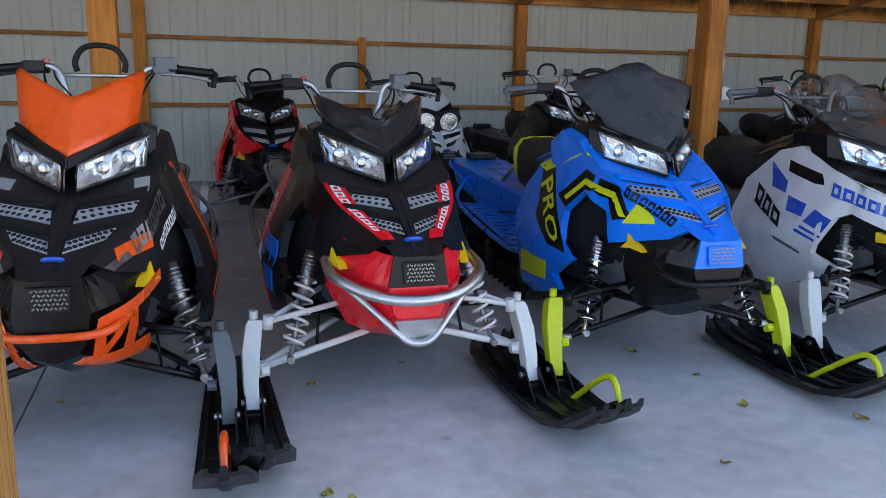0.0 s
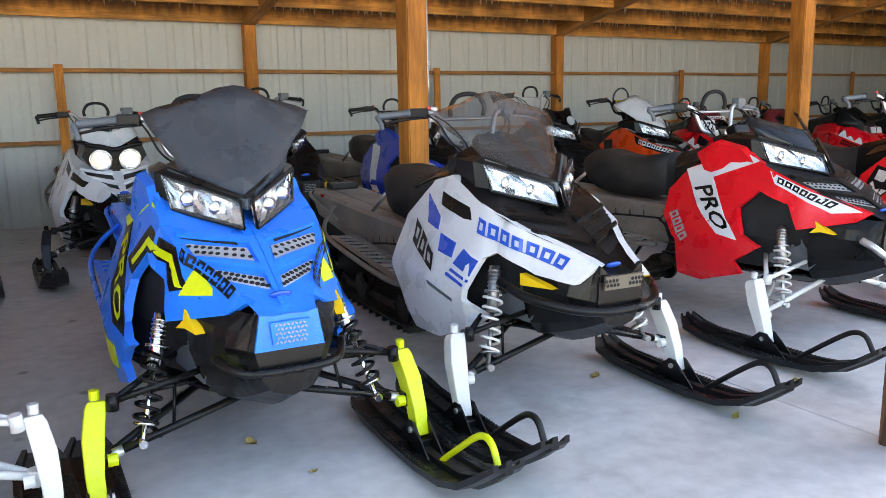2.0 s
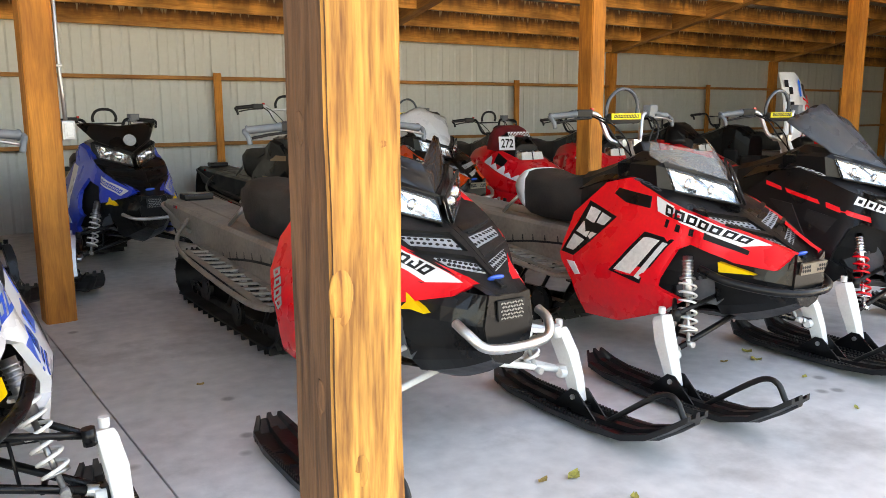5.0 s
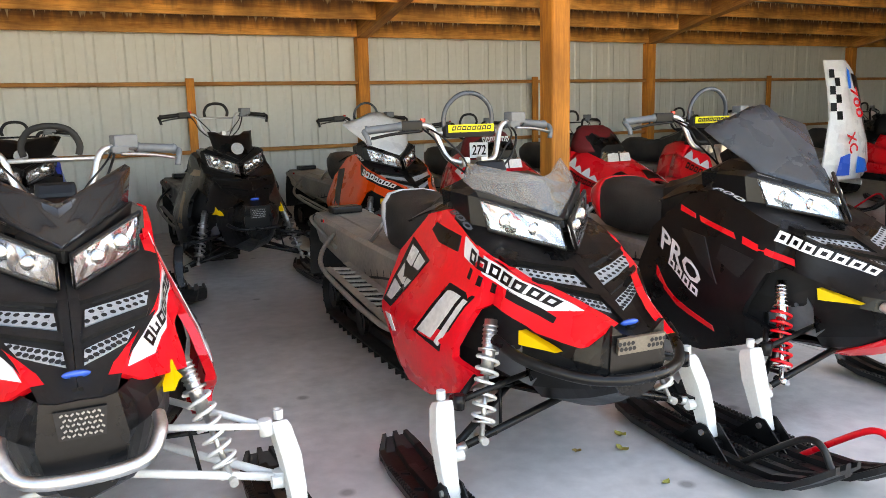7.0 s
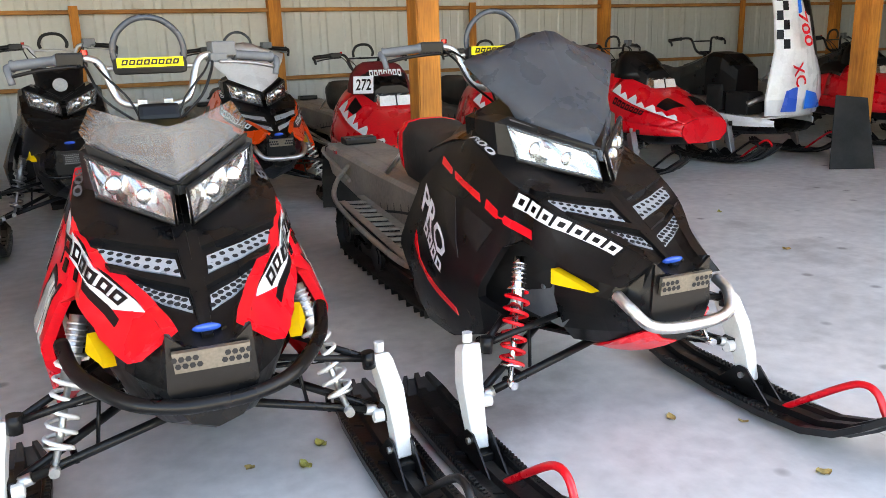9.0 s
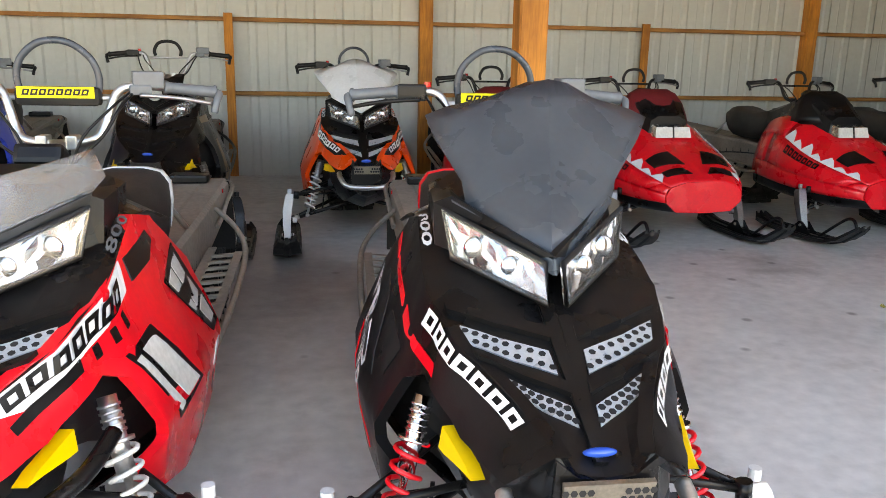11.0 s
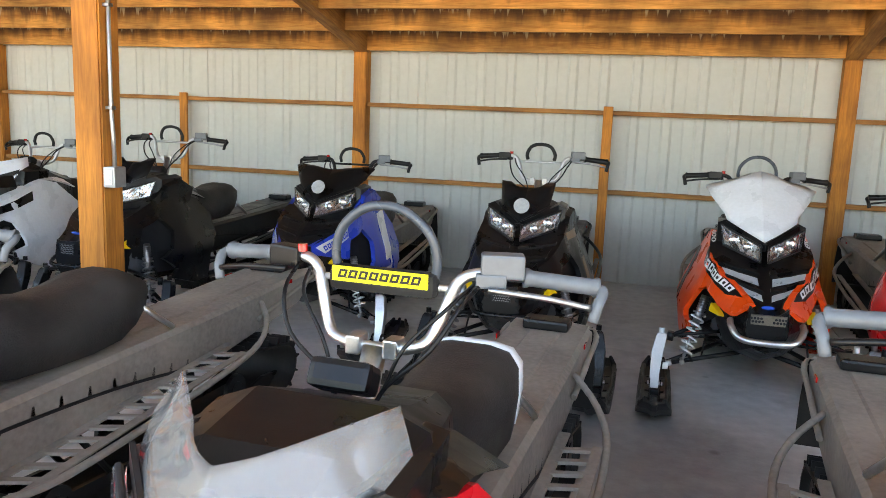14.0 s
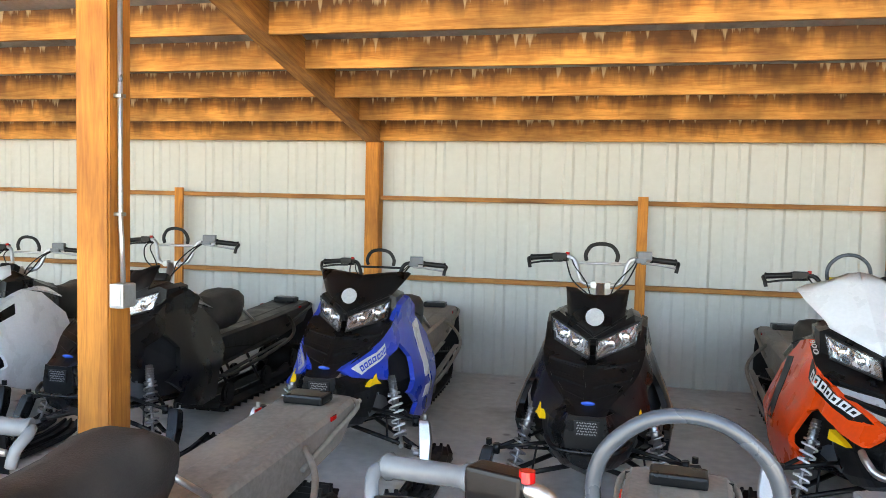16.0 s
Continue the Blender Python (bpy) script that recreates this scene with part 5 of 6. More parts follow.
        part("lens", bm, "cloud", l)
        bm = bmesh.new()
        slab(bm, [(-0.006, 0.118, 0.76), (0.006, 0.118, 0.76), (0.006, 0.138, 0.845), (-0.006, 0.138, 0.845)], 0.006)
        part("divider", bm, "black", l)
        bm = bmesh.new()
        sm = P.get("shield", ("x", "maroon"))[1]
        # wrap-around pane, domed towards its top edge
        rows = []
        for w, yf, z, tip in ((0.285, 0.22, 0.865, 0.02), (0.28, 0.27, 0.93, 0.02), (0.255, 0.335, 1.005, 0.0), (0.20, 0.40, 1.06, -0.02), (0.13, 0.455, 1.085, -0.03)):
            arc = [(w * math.sin(u), 0.54 - (0.54 - yf) * max(math.cos(u), 0.0) ** 0.8, z - tip * math.sin(u) ** 2) for u in [math.pi * (i / 12 - 0.5) for i in range(13)]]
            rows.append(arc)
        loft(bm, rows, smooth=True)
        part("windshield", bm, sm, e, P.get("shieldlabel", ""))
    bk, bmaterial = P.get("bumper", ("bow", "black"))
    bp = cached(("bumper", bk, bmaterial), "front_bumper", bmaterial, e, build_bumper(bk))
    if not indy:
        bp.location = (0, -0.06, 0.03 if axys else 0.02)
    # front suspension and skis
    arms, spin, spring = P.get("arms", "black"), P.get("spindle", "paint"), P.get("spring", "paint")
    for sd, mir in ((1, False), (-1, True)):
        am = cached(("arms", arms, sd), "suspension_arm", arms, e, build_arms, mirror=mir)
        if arms == "black" and not indy:
            cached(("band", sd), "arm_collar", "alu", am, build_band, "bare aluminium collar", mirror=mir)
        cached(("tie", sd), "tie_rod", "black", e, build_tie, mirror=mir)
        cached(("bracket", sd), "shock_bracket", P.get("bracket", "grey"), e, build_bracket, mirror=mir)
        sh = cached(("shock", P.get("shock", "steel"), sd), "shock_absorber", P.get("shock", "steel"), e, build_shock, mirror=mir)
        cached(("spring", spring, sd), "spring", spring, sh, build_spring, mirror=mir)
        s = cached(("spindle", spin, sd), "ski_leg", spin, e, build_spindle, mirror=mir)
        s.location = (sd * 0.515, 0, 0)
        k = cached("ski", "ski", "ski", e, build_ski)
        k.matrix_basis = pose(sd * 0.535, -0.06, 0, 0, 0, P.get("steer", 0))
        cached("saddle", "saddle", "black", k, build_saddle)
        if P.get("loop", "ski"):
            cached(("loop", P.get("loop", "ski")), "ski_loop", P.get("loop", "ski"), k, build_loop)
        cached("bolt", "bolt", "alu", k, lambda bm: disc(bm, (0, 0, 0.105), 0.011, 0.085, "x", 10))
    if P.get("wide"):
        for o in e.children:
            if o.name.split(".")[0] in ("suspension_arm", "tie_rod"):
                o.scale.x = P["wide"]
            elif o.name.split(".")[0] in ("ski", "ski_leg"):
                o.location.x *= P["wide"]
    # engine-side, seat, tunnel
    cached("console", "console", "black", e, build_console)
    cached(("seat", P.get("seat", "seat")), "seat", P.get("seat", "seat"), e, build_seat)
    if P.get("band"):
        cached(("band", P["band"]), "seat_band", P["band"], e, build_seat_band)
    tn = P.get("tunnel", "tunnel")
    cached(("tunnel", tn), "tunnel", tn, e, build_tunnel)
    for sd, mir in ((1, False), (-1, True)):
        rb = cached(("board", tn, sd), "running_board", tn, e, build_board, mirror=mir)
        if P.get("front"):
            for k in range(13):
                r = cached(("rung", sd, tn), "rung", tn, rb, build_rung, mirror=mir)
                r.location = (0, 0.90 + 0.085 * k, 0.388 + 0.0064 * k)
        cached(("rail", sd), "slide_rail", P.get("rail", "black"), e, build_rail, mirror=mir)
        for yy, zz in ((1.35, 0.135), (2.0, 0.135), (2.55, 0.18)):
            wv = cached(("wheel", sd), "idler_wheel", "black", e, build_wheel, mirror=mir)
            wv.location = (0, yy, zz)
        bm = bmesh.new()
        sweep(bm, [(sd * 0.165, 1.74, 0.64), (sd * 0.12, 1.60, 0.77)], 0.012, 6)
        part("seat_support", bm, "alu", e)
    cached("track", "track", "rubber", e, build_track, "black rubber track with tall paddles")
    cached(("tail", tn), "rear_bumper", tn, e, build_tail)
    if not P.get("long"):
        cached("flap", "snow_flap", "rubber", e, build_flap)
    cached("taillight", "tail_light", "black", e, lambda bm: box(bm, (0, 2.72, 0.695), (0.20, 0.12, 0.045), bevel=0.012))
    for sd in (-1, 1):
        cached(("refl", sd), "rear_reflector", "redlight", e, lambda bm: box(bm, (sd * 0.19, 2.60, 0.648), (0.006, 0.05, 0.02)))
    if P.get("long"):
        for o in e.children:
            if o.name.split(".")[0] in ("tunnel", "running_board", "slide_rail", "track", "rear_bumper", "snow_flap", "tail_light", "rear_reflector", "seat", "seat_support", "seat_band"):
                o.scale.y = P["long"]
    # steering
    b = cached(("bars", P.get("bars", "alu")), "handlebar", P.get("bars", "alu"), e, build_bars)
    b.scale.x = 1.05
    b.location.z = P.get("rise", -0.04 if indy else 0.045 if P.get("pad") else 0.0)
    for sd, mir in ((1, False), (-1, True)):
        cached(("grip", P.get("grip", "grey"), sd), "grip", P.get("grip", "grey"), b, build_grip, mirror=mir)
    cached("lever", "brake_lever", "steel", b, build_lever)
    cached(("lever2"), "throttle_lever", "black", b, build_lever, mirror=True)
    cached(("master", P.get("master", "grey")), "brake_reservoir", P.get("master", "grey"), b, build_master)
    cached("switch", "switch_block", "black", b, build_switch)
    cached("kill", "stop_button", "redlight", b, build_kill, "red stop button")
    cached(("strap", bool(P.get("pad"))), "grab_strap", "slate" if P.get("pad") else "rubber", b, build_strap if P.get("pad") else build_strap_low)
    for ck in range(4):
        cached(("cable", ck), "cable", "black", b, build_cable(ck))
    if P.get("pad"):
        pd = cached("pad", "bar_pad", "rubber", b, build_pad)
        cached("padmark", "pad_face", "pad", pd, build_padmark, "yellow printed face")
        cached("padmark2", "pad_print", "black", pd, build_padmark2)
    cached("gauge", "gauge", "black", e, build_gauge)

    # paint and lettering on the body
    for d in P.get("decals", ()):
        nm, m, corners, sides = d[0], d[1], d[2], d[3]
        for sd in sides:
            bm = bmesh.new()
            if nm == "side":
                side_poly(bm, sd, corners, d[4] if len(d) > 4 else 0.003, 0.003, 0.08)
                part("graphic", bm, m, e)
            elif nm == "side_word":
                side_letters(bm, sd, corners, blocks(d[4]), d[5] if len(d) > 5 else 0.0075)
                part("wordmark", bm, m, e)
            elif nm == "side_text":
                side_letters(bm, sd, corners, text_shape(d[4]), 0.0075)
                part("lettering", bm, m, e)
            elif nm == "patch":
                patch(bm, G, sd, corners, 8, 4, d[4] if len(d) > 4 else 0.0105, 0.003)
                part("graphic", bm, m, e)
            elif nm == "jagged":
                s0, s1, p0, p1 = corners
                k = 7
                for i in range(k):
                    a, b = s0 + (s1 - s0) * i / k, s0 + (s1 - s0) * (i + 0.8) / k
                    mid = p0 + (p1 - p0) * (0.35 if i % 2 else 0.0)
                    patch(bm, G, sd, ((a, p1), (b + 0.2, p1), (b, mid), (a + 0.25, mid + 0.08)), 4, 4, 0.012, 0.003)
                    part("graphic", bm, m, e)
                    bm = bmesh.new()
            elif nm == "wordmark":
                letters(bm, G, sd, strip_c(*corners, sd), blocks(7), d[4] if len(d) > 4 else 0.0125)
                part("wordmark", bm, m, e)
            elif nm == "strip_text":
                letters(bm, G, sd, strip_c(*corners, sd), text_shape(d[5]), d[4])
                part("lettering", bm, m, e)
            elif nm == "text":
                c = corners if sd < 0 else (corners[1], corners[0], corners[3], corners[2])
                letters(bm, G, sd, c, text_shape(d[5]), d[4])
                part("lettering", bm, m, e)
            elif nm == "blocks":
                c = corners if sd < 0 else (corners[1], corners[0], corners[3], corners[2])
                letters(bm, G, sd, c, blocks(d[5]), d[4])
                part("wordmark", bm, m, e)
    return e


FRONT = [
    ("sled_a", -0.185, 2.86, -3, dict(wide=0.87, fins="dark", rise=0.05, label="charcoal and orange snowmobile with orange flyscreen, parked on concrete", front=True, strip="dark", side="dark", hood="dark", cowl="dark", belly="black",
     shield=("race", "orange"), arms="black", spindle="grey", spring="steel", bumper=("slim", "orange"), loop="orange", bars="alu", grip="black", ridge=True,
     decals=[("side", "orange", [(0.70, 0.90), (0.42, 0.965), (0.38, 0.94), (0.60, 0.86), (0.62, 0.62), (0.40, 0.42), (0.46, 0.37), (0.72, 0.60), (0.78, 0.82)], B2), ("side", "grey", [(0.42, 0.965), (0.38, 0.94), (0.36, 0.90), (0.40, 0.93)], B2, 0.004),
             ("side_text", "white", ((0.80, 0.78), (0.74, 0.56), (0.68, 0.56), (0.73, 0.79)), B2, "PRO"),
             ("patch", "orange", ((0.03, 3.1), (1.9, 3.05), (2.0, 3.35), (0.03, 3.55)), B2, 0.03), ("patch", "orange", ((0.03, 4.85), (2.2, 4.6), (2.5, 5.0), (0.03, 5.3)), B2, 0.02), ("patch", "orange", ((0.1, 3.5), (0.4, 3.5), (0.8, 4.95), (0.45, 4.95)), B2, 0.018), ("patch", "orange", ((0.95, 3.4), (1.2, 3.4), (0.75, 4.9), (0.5, 4.9)), B2, 0.018), ("patch", "orange", ((1.0, 3.4), (1.25, 3.4), (1.75, 4.8), (1.4, 4.8)), B2, 0.018),
             ("side", "orange", [(0.02, 0.745), (-0.14, 0.715), (-0.16, 0.675), (0.0, 0.69)], B2), ("side", "steel", [(-0.10, 0.70), (-0.22, 0.675), (-0.20, 0.66), (-0.10, 0.68)], B2), ("patch", "sticker", ((2.5, 1.45), (2.9, 1.3), (3.0, 1.75), (2.6, 1.85)), B2, 0.003),
             ("side_word", "steel", ((0.16, 0.80), (-0.08, 0.68), (-0.08, 0.735), (0.16, 0.86)), B2, 7), ("side_word", "white", ((0.22, 0.77), (0.03, 0.67), (0.03, 0.70), (0.22, 0.80)), B2, 7)])),
    ("sled_b", 0.905, 2.94, 0.5, dict(fins="dark", label="black and red snowmobile with white suspension arms and silver front bumper", front=True, strip="dark", side="black", hood="dark", cowl="dark", belly="red", nosecol="dark", chin="red",
     chin_c=((0.02, 3.15), (2.2, 3.5), (2.1, 5.4), (0.02, 5.6)), shield=("blade", "tint"), arms="paint", spindle="paint", spring="paint", bumper=("wide", "alu"), loop=None, bars="alu", grip="black", ridge=True,
     decals=[("side", "red", [(0.76, 0.87), (0.46, 0.97), (0.40, 0.94), (0.62, 0.84), (0.64, 0.62), (0.48, 0.36), (0.54, 0.27), (0.72, 0.30), (0.72, 0.48), (0.80, 0.62), (0.84, 0.74)], B2), ("side", "blue", [(0.60, 0.60), (0.36, 0.60), (0.31, 0.54), (0.40, 0.38), (0.50, 0.38)], B2),
             ("patch", "red", ((1.05, 1.35), (2.55, 1.3), (2.6, 1.95), (0.85, 1.95)), B2, 0.006), ("patch", "red", ((0.8, 0.95), (1.1, 1.0), (1.15, 1.5), (0.85, 1.95)), B2, 0.006), ("wordmark", "white", (2.5, 1.1, 1.48, 1.78), B2, 0.0075),
             ("side_text", "white", ((0.78, 0.74), (0.66, 0.42), (0.60, 0.45), (0.72, 0.76)), B2, "PRO")])),
    ("sled_c", 2.105, 2.945, -2.5, dict(fins="blue", label="bright blue and lime yellow snowmobile with a tall grey windshield", front=True, lean=0.28, strip="blue", side="blue", hood="blue", cowl="blue", belly="black", nosecol="blue",
     shield=("tall", "slate"), rim="slate", arms="black", spindle="lime", spring="black", shock="chrome", bumper=("slim", "black"), loop="lime", bars="alu", grip="grey", tunnel="blue", band="lime", ridge=True,
     decals=[("side", "lime", [(0.80, 0.84), (0.44, 0.965), (0.30, 0.925), (0.38, 0.93), (0.68, 0.82)], B2), ("side", "black", [(0.46, 0.74), (0.31, 0.87), (0.07, 0.825), (-0.03, 0.71), (0.05, 0.69), (0.11, 0.77), (0.26, 0.79), (0.36, 0.70)], B2),
             ("side", "lime", [(0.40, 0.74), (0.28, 0.835), (0.08, 0.80), (-0.01, 0.71), (0.02, 0.71), (0.09, 0.775), (0.27, 0.81), (0.37, 0.73)], B2, 0.005), ("side", "lime", [(0.0, 0.685), (-0.03, 0.775), (-0.11, 0.72), (-0.12, 0.70)], B2),
             ("side_word", "black", ((0.03, 0.795), (-0.19, 0.695), (-0.19, 0.728), (0.03, 0.835)), B2, 7), ("side", "lime", [(0.66, 0.45), (0.38, 0.45), (0.40, 0.36), (0.70, 0.34)], B2),
             ("side", "black", [(0.74, 0.84), (0.62, 0.86), (0.40, 0.66), (0.22, 0.52), (0.38, 0.53), (0.60, 0.63)], B2), ("side_text", "lime", ((0.68, 0.76), (0.36, 0.54), (0.29, 0.56), (0.60, 0.83)), B2, "PRO")])),
    ("sled_d", 3.405, 2.95, -3.5, dict(label="white and black snowmobile with blue graphics and a smoked tall windshield", front=True, strip="white", side="white", hood="black", nose="plate", vent="dark",
     shield=("tall", "smoke"), rim="grey", lampframe="steel", arms="black", spindle="paint", spring="paint", bumper=("bow", "black"), loop="ski", bars="steel", grip="grey",
     decals=[("side_word", "bluelogo", ((0.21, 0.735), (-0.21, 0.632), (-0.20, 0.677), (0.24, 0.80)), B2, 7), ("side", "black", [(0.57, 0.87), (0.32, 0.825), (0.28, 0.775), (0.34, 0.775), (0.54, 0.815)], B2),
             ("side", "bluelogo", [(0.27, 0.66), (0.16, 0.625), (0.18, 0.56), (0.31, 0.595)], B2), ("side", "bluelogo", [(0.47, 0.70), (0.34, 0.675), (0.33, 0.615), (0.44, 0.63)], B2), ("side", "bluelogo", [(0.70, 0.85), (0.52, 0.765), (0.50, 0.71), (0.62, 0.73)], B2),
             ("side_word", "black", ((0.70, 0.64), (0.42, 0.535), (0.45, 0.61), (0.74, 0.74)), B2, 3), ("side", "bluelogo", [(0.32, 0.575), (0.18, 0.545), (0.18, 0.535), (0.32, 0.563)], B2), ("side", "bluelogo", [(0.34, 0.555), (0.20, 0.525), (0.20, 0.515), (0.34, 0.543)], B2),
             ("side", "grey", [(0.46, 0.50), (0.28, 0.45), (0.28, 0.438), (0.45, 0.483)], B2)])),
    ("sled_e", 5.18, 2.95, -1.5, dict(fins="red", label="red and black snowmobile with white panel graphics and a dark flyscreen", front=True, wide=1.08, long=1.17, strip="red", side="red", hood="dark", cowl="dark", shield=("blade", "tint"),
     arms="paint", spindle="paint", spring="paint", shock="alu", bumper=("u", "alu"), loop="ski", bars="alu", grip="grey", ridge=True,

     decals=[("side", "white", [(0.78, 0.86), (0.42, 0.98), (0.30, 0.93), (0.57, 0.83), (0.42, 0.64), (0.30, 0.52), (0.43, 0.54), (0.62, 0.67)], B2), ("side_text", "black", ((0.68, 0.765), (0.44, 0.565), (0.35, 0.57), (0.57, 0.80)), B2, "PRO"),
             ("side_word", "sticker", ((0.80, 0.61), (0.66, 0.46), (0.61, 0.50), (0.75, 0.64)), B2, 4), ("side", "white", [(0.23, 0.885), (-0.21, 0.70), (-0.09, 0.69), (0.18, 0.82)], B2), ("side_word", "black", ((0.17, 0.828), (-0.09, 0.71), (-0.11, 0.738), (0.18, 0.86)), B2, 7)])),
    ("sled_f", 6.769, 2.785, -3.5, dict(label="red and black snowmobile with low dusty clear windshield", front=True, strip="red", side="red", hood="black", nose="plate",
     shield=("low", "clear"), rim="dark", lampframe="steel", arms="black", spindle="paint", spring="paint", shock="alu", bumper=("bow", "black"), loop="ski", bars="alu", grip="grey", pad=True, band="white", ridge=True,
     decals=[("side", "white", [(0.33, 0.868), (0.30, 0.80), (-0.10, 0.675), (-0.18, 0.685), (-0.21, 0.69)], B2), ("side_word", "black", ((0.25, 0.79), (-0.13, 0.685), (-0.14, 0.71), (0.27, 0.842)), B2, 7), ("side", "black", [(0.05, 0.725), (-0.14, 0.66), (-0.14, 0.642), (0.05, 0.695)], B2),
             ("side", "black", [(0.12, 0.735), (0.10, 0.73), (0.10, 0.70), (0.12, 0.705)], B2), ("side", "black", [(0.18, 0.752), (0.16, 0.746), (0.16, 0.715), (0.18, 0.72)], B2), ("side", "black", [(0.24, 0.77), (0.22, 0.764), (0.22, 0.73), (0.24, 0.735)], B2), ("strip_text", "grey", (4.3, 3.45, 1.72, 1.95), B2, 0.006, "800"),
             ("side", "black", [(0.58, 0.89), (0.36, 0.865), (0.35, 0.81), (0.50, 0.825), (0.60, 0.86)], B2), ("side", "black", [(0.76, 0.81), (0.54, 0.75), (0.66, 0.62), (0.76, 0.53), (0.86, 0.54)], B2),
             ("side", "cloud", [(0.74, 0.785), (0.66, 0.765), (0.68, 0.70), (0.75, 0.72)], B2, 0.005), ("side", "cloud", [(0.645, 0.76), (0.57, 0.74), (0.62, 0.68), (0.665, 0.695)], B2, 0.005), ("side", "cloud", [(0.76, 0.705), (0.685, 0.685), (0.70, 0.63), (0.79, 0.65)], B2, 0.005), ("side", "cloud", [(0.67, 0.68), (0.625, 0.665), (0.67, 0.625), (0.69, 0.635)], B2, 0.005), ("side", "cloud", [(0.80, 0.635), (0.71, 0.615), (0.77, 0.555), (0.83, 0.56)], B2, 0.005),
             ("side", "black", [(0.34, 0.70), (0.17, 0.68), (0.30, 0.46), (0.48, 0.50)], B2), ("side", "cloud", [(0.33, 0.68), (0.24, 0.67), (0.35, 0.50), (0.45, 0.51)], B2, 0.005), ("side", "cloud", [(0.22, 0.665), (0.19, 0.66), (0.30, 0.48), (0.325, 0.49)], B2, 0.005), ("side", "white", [(0.80, 0.50), (0.74, 0.50), (0.70, 0.44), (0.74, 0.43)], B2)])),
    ("sled_g", 8.07, 2.665, -2.5, dict(label="black snowmobile with red accents, red springs and a tall grey windshield", front=True, lean=0.28, strip="black", side="black", hood="black", nose="plate", chin="red",
     shield=("tall", "slate"), rim="slate", lampframe="steel", arms="black", spindle="paint", spring="red", shock="chrome", bumper=("u", "alu"), loop="red", bars="alu", grip="grey", pad=True, band="red", rail="red", ridge=True,
     decals=[("side_word", "white", ((0.16, 0.765), (-0.21, 0.665), (-0.21, 0.69), (0.16, 0.812)), B2, 7), ("strip_text", "white", (4.5, 3.6, 1.72, 1.95), B2, 0.006, "800"), ("side", "red", [(0.71, 0.86), (0.60, 0.83), (0.59, 0.81), (0.70, 0.835)], B2), ("side", "red", [(0.57, 0.825), (0.36, 0.775), (0.34, 0.75), (0.55, 0.80)], B2),
             ("side", "red", [(0.31, 0.765), (0.07, 0.70), (0.06, 0.672), (0.30, 0.737)], B2), ("side", "red", [(0.74, 0.58), (0.58, 0.46), (0.37, 0.375), (0.36, 0.35), (0.57, 0.425), (0.72, 0.54)], B2), ("side_text", "white", ((0.75, 0.66), (0.42, 0.525), (0.46, 0.605), (0.80, 0.76)), B2, "PRO"),
             ("side_word", "white", ((0.66, 0.60), (0.42, 0.485), (0.43, 0.52), (0.67, 0.635)), B2, 4), ("side", "dark", [(0.66, 0.76), (0.50, 0.74), (0.36, 0.56), (0.52, 0.66)], B2), ("side", "dark", [(0.40, 0.72), (0.22, 0.68), (0.26, 0.60), (0.40, 0.66)], B2)])),
]
